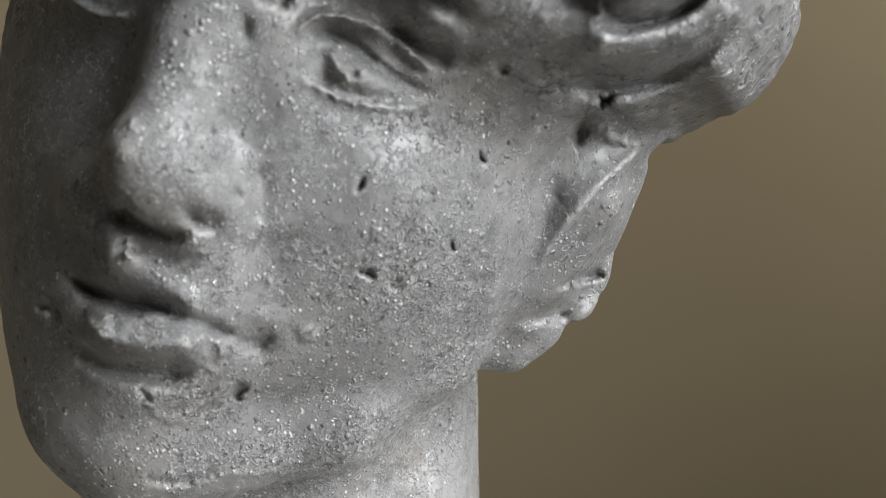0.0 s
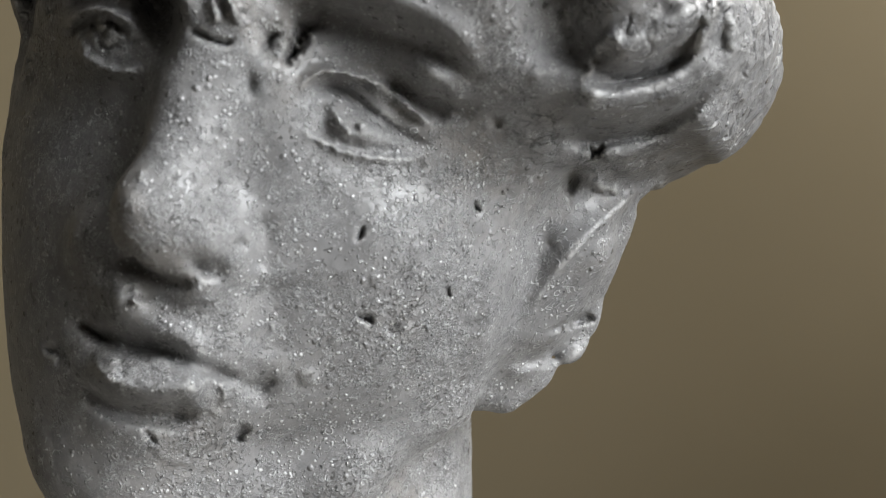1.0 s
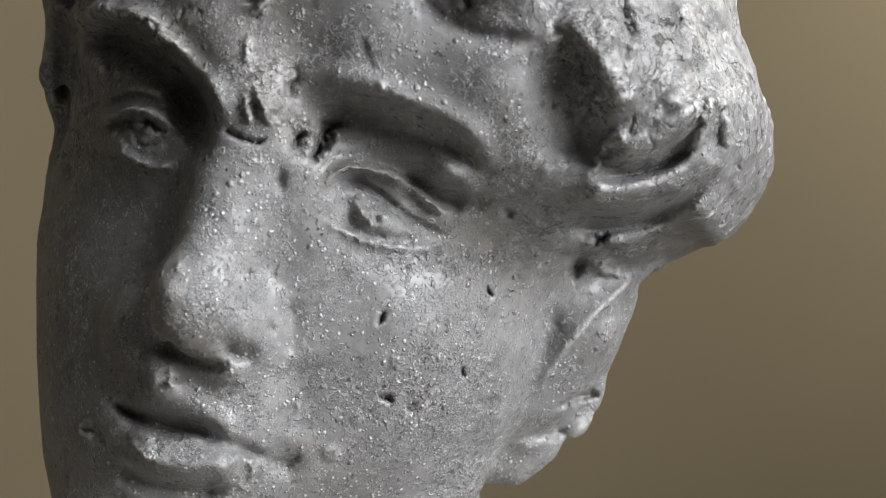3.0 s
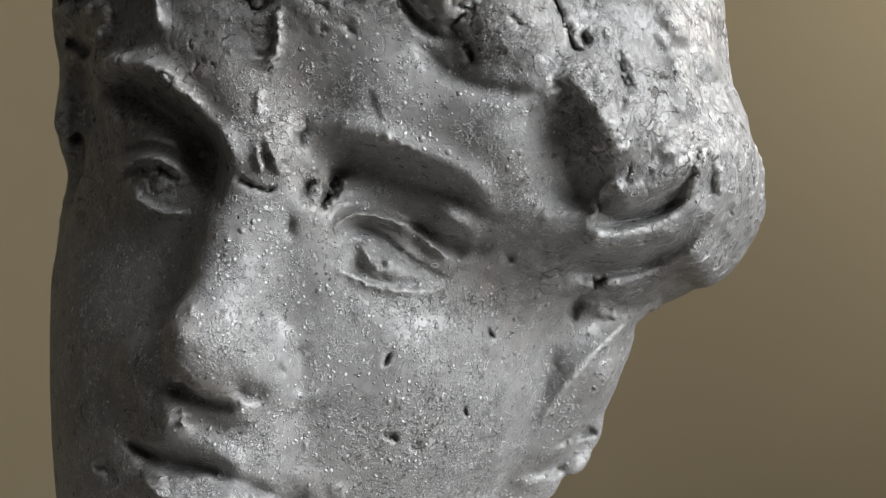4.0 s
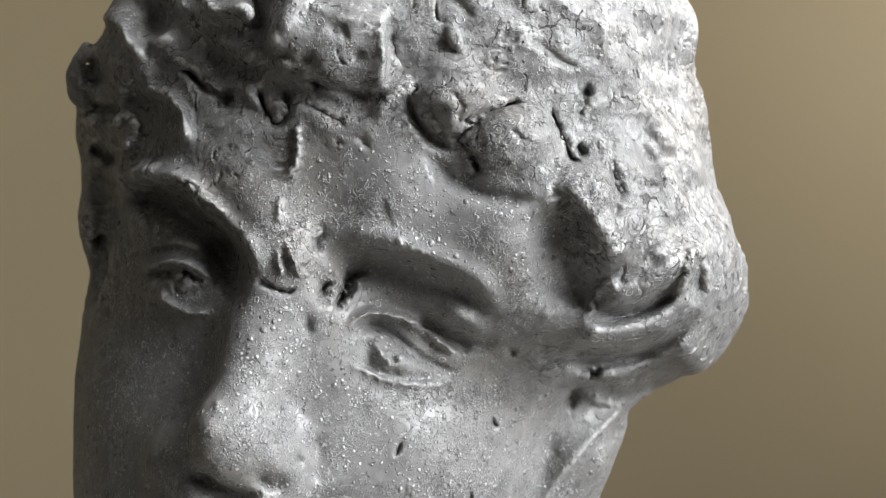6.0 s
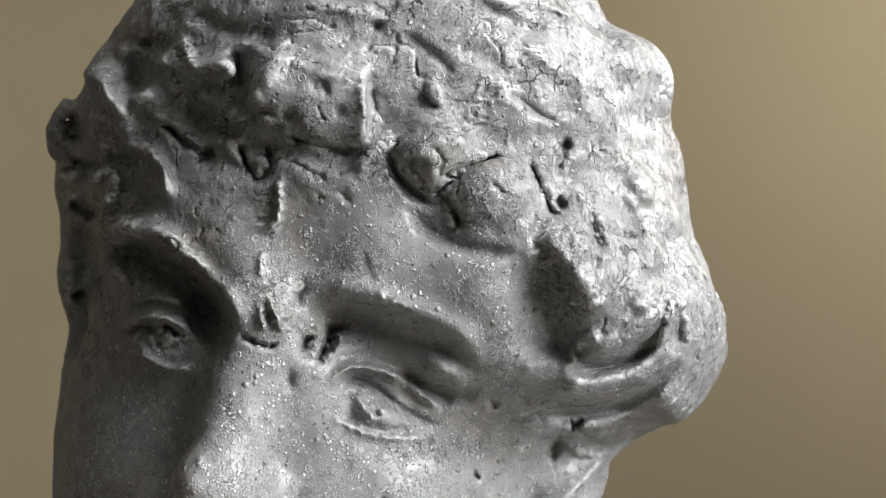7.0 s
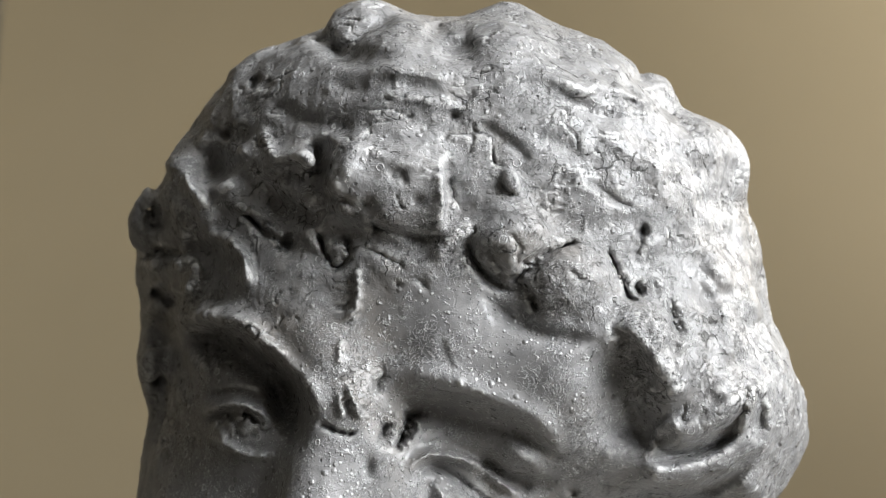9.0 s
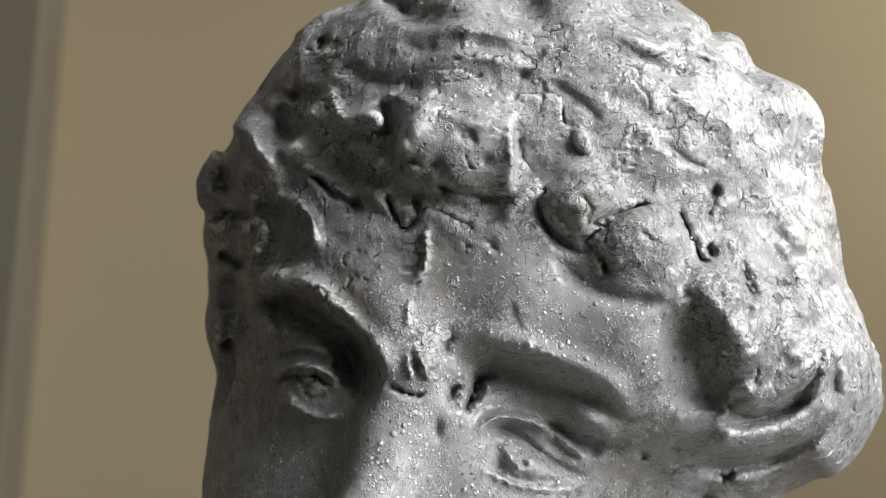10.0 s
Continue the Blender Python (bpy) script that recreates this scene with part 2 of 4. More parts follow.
bm.to_mesh(me)
bm.free()
me.materials.append(wall_paint)
tagged(new("wall_east", me), "plain olive tan wall with two window openings", "wall", kind="structure")

# ---- the head, modelled in millimetres ----
STEP = 0.66
LO, HI = np.array([-160.0, 346.0, -224.0]), np.array([112.0, 588.0, 182.0])
COUNT = [int(c) // 2 * 2 + 1 for c in (HI - LO) / STEP]
GX, GY, GZ = (np.arange(c, dtype=np.float32) * STEP + a for c, a in zip(COUNT, LO))
half = np.meshgrid(GX[::2], GY[::2], GZ[::2], indexing="ij", sparse=True)
clay = None


def smooth_min(a, c, k):
    h = np.maximum(k - np.abs(a - c), 0) / k
    return np.minimum(a, c) - h * h * k / 4


def mass(x, y, z, rx, ry, rz, a=0, e=0, c=0, k=22):
    """A large ellipsoid, blended into what is there."""
    global clay
    turn = Matrix.Rotation(radians(c), 3, "Z") @ Matrix.Rotation(radians(e), 3, "Y") @ Matrix.Rotation(radians(a), 3, "X")
    px, py, pz = half[0] - x, half[1] - y, half[2] - z
    k0 = k1 = 0
    for axis, r in enumerate((rx, ry, rz)):
        p = px * np.float32(turn[0][axis]) + py * np.float32(turn[1][axis]) + pz * np.float32(turn[2][axis])
        p = (p / np.float32(r)) ** 2
        k0, k1 = k0 + p, k1 + p / np.float32(r * r)
    k0 = np.sqrt(k0)
    d = k0 * (k0 - 1) / (np.sqrt(k1) + np.float32(1e-6))
    clay = d if clay is None else smooth_min(clay, d, np.float32(k))


def finer(a):
    """Twice as fine along each axis."""
    for axis in range(3):
        a = np.moveaxis(a, axis, 0)
        wide = np.empty((2 * len(a) - 1, *a.shape[1:]), np.float32)
        wide[::2], wide[1::2] = a, (a[1:] + a[:-1]) / 2
        a = np.moveaxis(wide, 0, axis)
    return np.ascontiguousarray(a)


def region(lo, hi):
    cut = []
    for g, a, c in zip((GX, GY, GZ), lo, hi):
        i, j = np.searchsorted(g, (a, c))
        cut.append(slice(max(i, 0), max(j, i + 1)))
    cut = tuple(cut)
    return cut, np.meshgrid(GX[cut[0]], GY[cut[1]], GZ[cut[2]], indexing="ij", sparse=True)


def roll(p, q, r0, r1, k):
    """A tapered roll of clay from p to q."""
    p, q, big = np.array(p, np.float32), np.array(q, np.float32), max(r0, r1) + k + 4
    cut, (x, y, z) = region(np.minimum(p, q) - big, np.maximum(p, q) + big)
    w = q - p
    s = ((x - p[0]) * w[0] + (y - p[1]) * w[1] + (z - p[2]) * w[2]) / max(float(w @ w), 1e-6)
    s = np.clip(s, 0, 1)
    d = np.sqrt((x - p[0] - s * w[0]) ** 2 + (y - p[1] - s * w[1]) ** 2 + (z - p[2] - s * w[2]) ** 2) - (r0 + (r1 - r0) * s)
    clay[cut] = smooth_min(clay[cut], d, np.float32(k))


def ball(p, r, k):
    roll(p, p, r, r, k)


def scoop(p, r, k):
    cut, (x, y, z) = region(np.array(p) - r - k - 4, np.array(p) + r + k + 4)
    d = np.sqrt((x - p[0]) ** 2 + (y - p[1]) ** 2 + (z - p[2]) ** 2) - r
    clay[cut] = -smooth_min(-clay[cut], d, np.float32(k))


def along_rays(points, y, wide, reach):
    """The clay a stroke along the camera's rays reaches, with its camera-view chart."""
    pts = np.array(points, np.float32)
    near, far = (y - 1.6 * reach) / 400, (y + 1.6 * reach) / 400
    ends = np.concatenate([(pts - wide) * near, (pts - wide) * far, (pts + wide) * near, (pts + wide) * far])
    cut, (gx, gy, gz) = region((ends[:, 0].min(), y - 1.6 * reach, ends[:, 1].min()), (ends[:, 0].max(), y + 1.6 * reach, ends[:, 1].max()))
    fall = np.exp(-(((gy - y) / reach) ** 4))
    return pts, cut, gx / gy * 400, gz / gy * 400, fall


def swell(x, z, y, r, a, rz=None, turn=0, power=2, reach=24):
    """Adds (or with a < 0 presses in) a rounded patch a millimetres high."""
    rz = rz or r
    pts, cut, u, v, fall = along_rays([(x, z)], y, 2.9 * max(r, rz), reach)
    c, s = math.cos(radians(turn)), math.sin(radians(turn))
    du, dv = u - x, v - z
    q = ((du * c + dv * s) / r) ** 2 + ((dv * c - du * s) / rz) ** 2
    clay[cut] -= np.float32(a) * np.exp(-(q ** (power / 2))) * fall


def along(pts, u, v):
    """Distance to a line of points, the side of it, and how far along it lies (0 to 1)."""
    best = side = part = None
    runs = np.linalg.norm(np.diff(pts, axis=0), axis=1)
    done = 0.0
    for p, q, run in zip(pts[:-1], pts[1:], runs):
        w = q - p
        s = np.clip(((u - p[0]) * w[0] + (v - p[1]) * w[1]) / (run * run + 1e-6), 0, 1)
        d = np.sqrt((u - p[0] - s * w[0]) ** 2 + (v - p[1] - s * w[1]) ** 2)
        sd = np.sign(w[0] * (v - p[1]) - w[1] * (u - p[0]))
        pr = (done + s * run) / runs.sum()
        if best is None:
            best, side, part = d, sd, pr
        else:
            closer = d < best
            best, side, part = np.where(closer, d, best), np.where(closer, sd, side), np.where(closer, pr, part)
        done += run
    return best, side, part


def curve(points, n=5):
    """A smooth line through the points."""
    p = np.array([points[0], *points, points[-1]], float)
    out = []
    for i in range(1, len(p) - 2):
        for t in np.linspace(0, 1, n, endpoint=False):
            out.append(0.5 * (2 * p[i] + (p[i + 1] - p[i - 1]) * t + (2 * p[i - 1] - 5 * p[i] + 4 * p[i + 1] - p[i + 2]) * t * t + (3 * p[i] - p[i - 1] - 3 * p[i + 1] + p[i + 2]) * t ** 3))
    return [*out, p[-2]]


def ridge(points, y, w, a, power=2, reach=24):
    """A raised line, or with a < 0 a groove, w millimetres to each side, fading at its ends."""
    pts, cut, u, v, fall = along_rays(curve(points), y, 2.9 * w + 1, reach)
    slip, pace = (0.32 if w < 1.25 else 0.0) * w, 1 / max(w, 0.8)
    u, v = (u + slip * (np.sin((1.3 * v + 0.7 * u) * pace) + np.sin((2.3 * v - 1.1 * u) * pace)),
            v + slip * (np.sin((1.1 * u - 0.9 * v) * pace + 2) + np.sin((2.1 * u + 1.6 * v) * pace)))
    d, _, part = along(pts, u, v)
    ends = np.clip(part * 5 + 0.1, 0, 1) * np.clip((1 - part) * 5 + 0.1, 0, 1)
    w = w * (0.55 + 0.45 * ends) if a < 0 else w
    clay[cut] -= np.float32(a) * np.exp(-((d / w) ** power)) * fall * ends


def fold(points, y, w, a, edge=1.0, reach=24):
    """A step: high on the left of the line as it runs, low on its right."""
    pts, cut, u, v, fall = along_rays(curve(points), y, 2.9 * w + 1, reach)
    d, side, part = along(pts, u, v)
    ends = np.clip(part * 6, 0, 1) * np.clip((1 - part) * 6, 0, 1)
    clay[cut] -= np.float32(a) * np.tanh(side * d / edge) * np.exp(-((d / w) ** 2)) * fall * ends


mass(-14.1, 480.4, 54.1, 110.8, 84.2, 118.5, 60.1, 12.1, -8.7)  # hair mass
mass(-44.8, 473.1, -29.9, 86.4, 74.9, 98.9, -14.0, -4.0, -8.1)  # face
mass(-81.4, 448.8, -70.4, 37.3, 58.6, 71.0, 27.7, 13.9, 26.9)  # far cheek and jaw
mass(45.5, 457.5, 2.0, 58.4, 91.6, 37.4, -15.7, -9.9, -19.9)  # near side hair
mass(-82.4, 453.4, 11.8, 22.3, 72.7, 87.9, -46.3, -22.3, 30.1)  # far temple
clay = finer(clay)
roll((-48, 512, -90), (-48, 478, -250), 62, 64, 12)  # neck
# strokes from here on are placed and shaped to fit the camera's view
# broad corrections of the large forms
swell(76.3, 7.8, 403, 13, 5, reach=36)
swell(-16.6, 26.9, 386, 17, 5)
swell(-9.7, -52.1, 402, 17, 3.5)
swell(-73.0, 77.1, 388, 26, -7)
swell(-14.6, 89.3, 370, 18, -5)
swell(8.1, 57.3, 374, 24, -6)
swell(68.6, 68.7, 406, 14, -4, reach=36)
swell(-37.9, 69.7, 374, 8, 3)
# nose
roll((-50, 396, 8), (-63.5, 382, -40), 9, 9.5, 13)
ball((-63.5, 384, -42), 11, 10)
ball((-52, 393, -49), 10, 12)
ball((-82, 402, -49), 9, 8)
ridge([(-78.0, -52.9), (-75.0, -56.0), (-69.0, -58.4), (-62.4, -60.0), (-56.5, -59.2)], 393, 2.2, -1.8)
swell(-56.9, -55.4, 390, 3.0, -2.6)
swell(-74.6, -54.3, 393, 2.6, -1.98)
swell(-52.1, -56.5, 391, 3.0, -2)
ridge([(-40.5, -40.4), (-40.1, -49.1), (-43.4, -56.4)], 392, 4, -1.3)
swell(-73.7, -36.0, 396, 5, 1.5)
# mouth
ridge([(-84.3, -63.3), (-76.8, -67.2), (-67.1, -72.1), (-58.5, -77.9), (-50.6, -81.8)], 394, 5, 3)
swell(-78.9, -62.1, 394, 6, 3.5)
ridge([(-91.9, -69.4), (-84.6, -74.0), (-77.0, -77.0), (-66.6, -77.7), (-57.1, -81.9), (-50.7, -84.4), (-46.0, -86.1)], 397, 2.4, -4.8)
ridge([(-87.8, -80.7), (-79.6, -85.3), (-70.6, -87.2), (-61.7, -86.4), (-52.2, -86.3)], 397, 6, 7)
ridge([(-90.5, -85.9), (-85.2, -90.7), (-77.0, -94.0), (-66.5, -95.0), (-57.6, -93.2)], 399, 3, -5)
ridge([(-73.7, -59.8), (-71.7, -65.1)], 392, 2.2, -2)
swell(-56.8, -69.8, 391, 10, 2)
swell(-42.6, -87.1, 401, 4, -2.5)
ridge([(-39.1, -57.8), (-38.3, -69.5), (-40.4, -79.9)], 396, 7, -1.5)
ridge([(-71.0, -79.1), (-66.6, -80.2), (-64.4, -79.6)], 392, 1.6, 1.2)
# chin and jaw
swell(-76.4, -108.8, 405, 18, 2)
roll((2, 446, -101), (-23, 434, -119), 10, 12, 14)
roll((-23, 434, -119), (-56, 428, -122), 12, 13, 14)
roll((-56, 428, -122), (-79, 424, -120), 13, 16, 14)
roll((-80, 428, -121), (-93, 428, -111), 17, 17, 14)
ridge([(-63.5, -136.1), (-41.1, -132.8), (-23.4, -128.7), (-8.6, -121.2), (4.7, -109.3), (13.5, -99.3)], 442, 8, -8, reach=28)
ridge([(-46.3, -97.1), (-47.3, -100.1), (-48.8, -101.6)], 408, 1.2, -1.8)
# near eye
ridge([(-33.8, 9.8), (-20.0, 8.0), (-6.3, 5.4), (5.7, 0.8), (12.9, -6.2)], 391, 4.4, -3.2)
ridge([(-8.8, -5.8), (-1.1, -11.3), (9.2, -13.0)], 400, 4, -3)
swell(4.4, -5.5, 395, 7, 2.5)
ridge([(-38.1, 19.2), (-26.9, 19.7), (-16.6, 17.5), (-7.2, 13.5), (3.1, 8.9), (11.7, 2.8), (16.9, -4.9)], 387, 4.5, 3)
swell(-14.8, -19.5, 400, 10, 2.2, 8, -15)
ridge([(-30.7, -10.5), (-28.6, -6.8), (-23.4, -4.6), (-16.6, -5.4), (-9.7, -8.4), (-3.7, -12.7), (2.7, -17.3)], 397, 1.6, 1.9, reach=25)
ridge([(-5.9, -10.1), (-3.7, -12.7), (0.6, -15.8), (3.2, -17.5)], 402, 0.9, 1.5)
ridge([(-27.8, -10.0), (-22.6, -8.5), (-15.7, -12.0), (-8.0, -18.3), (0.6, -22.5), (3.2, -22.0)], 399, 1.53, -2.09, reach=26)
ridge([(-33.0, -18.7), (-25.2, -22.2), (-18.3, -25.5), (-9.7, -26.7), (-1.1, -26.4), (4.9, -23.0)], 398, 0.9, 0.7, reach=27)
ridge([(-26.9, -19.8), (-18.3, -23.3), (-8.8, -24.3), (-1.1, -23.3)], 399, 1.2, -1.0, reach=25)
ridge([(-24.3, -12.6), (-24.3, -17.8), (-21.7, -21.5)], 395, 1.6, -0.9)
ridge([(-20.9, -15.2), (-18.3, -19.2), (-16.2, -20.4)], 398, 0.9, 1.0)
swell(-16.4, -19.0, 399, 1.2, -1.44)
# far eye
ridge([(-101.2, 36.1), (-92.8, 38.2), (-83.5, 37.3), (-76.4, 32.1), (-68.1, 23.6), (-61.3, 15.5), (-56.2, 8.1)], 407, 3.6, 6.5, reach=38)
ridge([(-98.3, 29.9), (-88.2, 30.7), (-78.0, 26.6), (-69.5, 19.8), (-65.5, 10.7)], 408, 6.5, -9.5, reach=34)
swell(-67.3, 13.6, 393, 5, -7)
swell(-83.4, 4.2, 410, 9.5, 4.2)
ridge([(-93.5, 8.0), (-87.6, 11.1), (-80.0, 11.1), (-72.8, 6.3)], 410, 1.5, 2.6, reach=30)
ridge([(-92.7, 5.9), (-86.8, 8.3), (-80.0, 8.4), (-74.0, 4.3)], 411, 1.2, -1.8, reach=28)
ridge([(-91.5, 2.8), (-85.1, -2.3), (-77.4, -4.8), (-71.8, -2.3)], 409, 1.4, 2.2, reach=27)
ridge([(-88.4, 4.2), (-85.1, 7.5), (-82.5, 5.4), (-79.1, 8.0), (-76.2, 4.3), (-72.8, 3.2)], 408, 0.9, -1.4, reach=26)
ridge([(-92.7, 24.3), (-90.2, 20.9), (-87.7, 24.3)], 413, 1.6, 1.0, reach=36)
# between the brows, forehead
swell(-52.8, 19.3, 383, 11, 2)
ridge([(-25.2, 6.3), (-29.5, 6.3), (-32.1, 1.2), (-34.2, -3.6)], 391, 0.85, -3.8)
swell(-38.1, 2.9, 385, 2.6, -2.5, 4.5, 20)
ridge([(-59.2, 3.8), (-56.5, 5.0), (-52.7, 3.3), (-49.3, 2.2), (-45.9, 3.3)], 387, 0.6, -1.9)
ridge([(-44.2, 54.3), (-45.9, 51.1), (-45.7, 46.8), (-46.2, 41.6), (-48.4, 38.7), (-51.4, 37.7)], 382, 0.9, 2.4)
ridge([(-51.0, 32.2), (-51.7, 27.0), (-50.7, 22.7)], 384, 0.9, 1.2)
ridge([(-51.9, 15.0), (-52.4, 11.5), (-51.0, 7.2)], 384, 0.9, 1.2)
ridge([(-49.7, 18.1), (-47.6, 12.4), (-45.5, 6.4)], 383, 0.9, 1.4)
ridge([(-19.7, 31.3), (-18.0, 25.2), (-16.6, 20.9)], 386, 0.6, -0.6)
ridge([(-38.1, 21.5), (-39.7, 19.8), (-41.4, 18.7)], 387, 0.8, 1.2)
ridge([(-37.9, 20.9), (-39.7, 17.5), (-40.7, 14.9)], 387, 0.9, -1.2)
swell(-42.8, -8.2, 386, 2.2, -1.5, 3.4, 15)
# curls over the forehead
ridge([(-11.7, 63.0), (-10.0, 56.7), (-4.8, 49.4), (1.7, 45.2)], 374, 1.53, -3.8)
ridge([(-6.2, 44.1), (1.6, 37.2), (12.8, 31.5), (26.8, 29.7)], 375, 2.6, -3)
swell(1.1, 63.7, 372, 11, 2)
ball((2, 380, 60), 12, 3)
swell(18.9, 48.1, 376, 14, 2)
ball((18, 385, 46), 15, 3)
ridge([(1.7, 48.4), (9.8, 53.6), (17.0, 58.7), (25.1, 60.5)], 375, 1.1, -2.47)
ridge([(7.9, 44.8), (10.4, 38.5)], 376, 1.02, -2.28)
ridge([(-7.8, 61.1), (-2.6, 55.6), (-0.0, 48.4)], 374, 1.1, -1.6)
ridge([(19.5, 52.6), (24.7, 48.0)], 376, 1.0, -1.5)
swell(-50.2, 88.4, 376, 7, 5)
ridge([(-53.6, 93.9), (-43.0, 92.4), (-33.3, 88.3), (-20.0, 87.7)], 374, 3, 3.2)
swell(-35.2, 77.8, 373, 14, 2)
roll((-43, 378, 78), (-24, 375, 73), 9, 9, 9)
ball((-47, 378, 83), 8, 4)
fold([(-18.8, 64.9), (-18.9, 77.6), (-20.0, 88.5)], 371, 4, 2.0, 1.0)
ridge([(-14.4, 81.2), (-13.0, 73.9), (-13.7, 66.7)], 370, 3, -2)
ridge([(-22.4, 55.1), (-14.9, 64.0), (-9.6, 67.5)], 373, 2.5, 2)
ridge([(-57.2, 66.2), (-46.7, 63.4), (-32.6, 61.5), (-18.5, 63.1)], 377, 4, -3.5)
ridge([(-57.5, 95.7), (-56.8, 88.8), (-57.9, 81.9)], 379, 3.6, -5)
ridge([(-53.7, 83.4), (-52.3, 76.1), (-47.6, 69.8)], 377, 2, 2.2)
ridge([(-78.2, 86.4), (-71.2, 87.5), (-64.2, 89.3), (-59.7, 83.9)], 386, 4.2, 5)
ridge([(-74.6, 98.7), (-74.0, 93.3), (-72.6, 88.4)], 390, 1.2, 2.2)
ridge([(-58.1, 65.3), (-56.3, 59.0)], 382, 1.02, -2.85)
ridge([(-49.3, 65.3), (-48.1, 58.1), (-51.1, 54.1), (-54.6, 54.9)], 380, 0.94, -2.85)
ridge([(-60.7, 66.2), (-59.0, 61.7), (-55.4, 58.1)], 383, 1.4, 1.4)
ridge([(-83.4, 72.9), (-79.0, 69.9), (-74.7, 64.5), (-72.9, 63.6)], 392, 1.27, -3.8)
swell(-67.4, 62.1, 386, 2.4, -3.6)
ridge([(-73.8, 81.5), (-71.7, 77.1)], 388, 1.02, -2.38)
# far curls
swell(-88.4, 88.9, 405, 6.5, -7, 8, 0, reach=36)
ridge([(-99.9, 86.8), (-97.1, 79.5), (-91.1, 74.8)], 413, 2.6, 3.4, reach=36)
ridge([(-91.1, 81.0), (-85.4, 79.3), (-80.8, 83.3)], 399, 2.2, 2.4)
ball((-80, 406, 79), 9, 4)
ball((-70, 401, 86), 10, 4)
ridge([(-87.7, 64.5), (-82.0, 58.6), (-80.2, 52.9), (-79.5, 47.6)], 394, 2.5, 3.2)
swell(-90.2, 56.4, 400, 9, -4, reach=36)
ridge([(-103.8, 84.7), (-108.3, 77.2)], 437, 2, -4, reach=36)
ridge([(-111.2, 73.6), (-112.1, 69.0)], 454, 2.4, -5, reach=36)
ridge([(-107.9, 71.1), (-105.8, 65.4)], 427, 2, -4, reach=36)
ridge([(-103.7, 58.8), (-107.7, 55.6)], 426, 2.4, -4, reach=36)
ball((-111, 438, 58), 9, 4)
ball((-119, 447, 71), 10, 4)
ball((-103, 427, 86), 9, 5)
ridge([(-107.5, 47.0), (-100.0, 41.1)], 429, 3, -4, reach=36)
ridge([(-102.4, 41.4), (-103.7, 27.6), (-102.8, 13.9)], 433, 4.6, -7, reach=36)
swell(-108.5, 23.2, 466, 7, 3, 10, 0, reach=36)
swell(-85.0, 95.8, 402, 2.6, -3.15)
ridge([(-82.5, 70.7), (-74.7, 66.3), (-67.7, 56.4), (-57.2, 52.7)], 389, 6, 2)
# temple hollow and side locks
ridge([(26.0, 30.4), (30.6, 18.3), (34.0, 6.3), (35.8, -4.1)], 381, 9, -4.6, reach=27)
ridge([(43.5, 26.9), (49.0, 19.1), (53.0, 11.4)], 379, 4, 3)
ridge([(34.9, 27.0), (40.0, 14.9), (43.2, 4.5), (43.2, -5.9)], 383, 8, -5, reach=28)
ridge([(40.9, 15.7), (38.0, 10.6), (37.5, 4.5)], 379, 2, -2.5)
ridge([(47.0, -1.0), (57.3, 3.1), (65.9, 9.2), (71.4, 16.1)], 392, 5.2, 4.2, power=3)
ridge([(60.7, 9.3), (67.6, 12.7), (72.1, 17.5)], 391, 1.4, -1.6, reach=36)
ridge([(43.5, -7.2), (55.6, -5.9), (64.2, -3.4), (70.2, 1.3)], 398, 1.53, -2.09)
ridge([(35.8, -10.7), (52.1, -12.1), (65.9, -7.7), (76.2, -2.6), (80.0, 6.0)], 405, 5, 4.2, power=3, reach=25)
ridge([(32.4, -20.0), (48.7, -20.7), (62.5, -17.2), (71.9, -10.3), (78.0, -4.3)], 416, 2.4, -3.0)
ridge([(40.2, -27.4), (57.3, -21.8), (70.2, -13.2), (81.8, -3.5)], 424, 5, 3)
ridge([(41.8, -7.6), (44.5, -4.1), (45.6, 0.2), (50.4, 4.1)], 391, 1.1, 1.3)
swell(77.5, 4.0, 407, 3.2, -3.0, 6.5, -8, reach=36)
ridge([(74.9, 14.0), (77.7, 14.0), (79.4, 11.9)], 402, 1.0, 1.4, reach=36)
swell(73.2, -17.2, 433, 5, 1.6, 7, 30, reach=36)
ridge([(76.3, 14.0), (73.8, 6.9), (71.4, 0.6)], 401, 1.1, 2, reach=36)
swell(74.9, -18.1, 438, 8, 2, 6, -20, reach=36)
ridge([(50.5, 40.6), (52.2, 34.6), (54.2, 30.0)], 382, 0.85, -2.85)
ridge([(52.7, 28.6), (51.8, 24.3)], 379, 1.36, -2.38)
ridge([(37.1, -35.2), (41.1, -28.3)], 436, 1.53, -1.9)
ridge([(43.6, -24.0), (47.9, -23.5)], 424, 1.02, -2.38)
ridge([(66.9, 42.2), (69.5, 31.9), (71.1, 21.6)], 396, 4, 2, reach=36)
swell(47.9, 32.1, 379, 3.4, 1.5, power=6)
ridge([(31.7, 60.3), (36.4, 49.5), (38.3, 43.3), (42.3, 41.4)], 379, 0.68, -2.28)
ridge([(44.4, 65.6), (42.9, 60.0), (41.5, 54.7)], 383, 1.02, -2.28)
swell(44.0, 64.4, 383, 1.2, -2.16)
ridge([(39.9, 47.6), (42.4, 43.2)], 380, 1.19, -2.47)
# ear
roll((59, 464, -43), (49, 474, -71), 7, 7, 10)
roll((44, 452, -52), (32, 460, -76), 13, 12, 12)
roll((45, 476, -77), (32, 468, -87), 7, 7, 7)
roll((23, 470, -98), (17, 468, -100), 5, 5, 14)
roll((41, 466, -60), (27, 468, -84), 12, 12, 10)
roll((49, 474, -82), (45, 472, -88), 5, 5, 7)
roll((34, 470, -97), (25, 468, -103), 4, 5, 8)
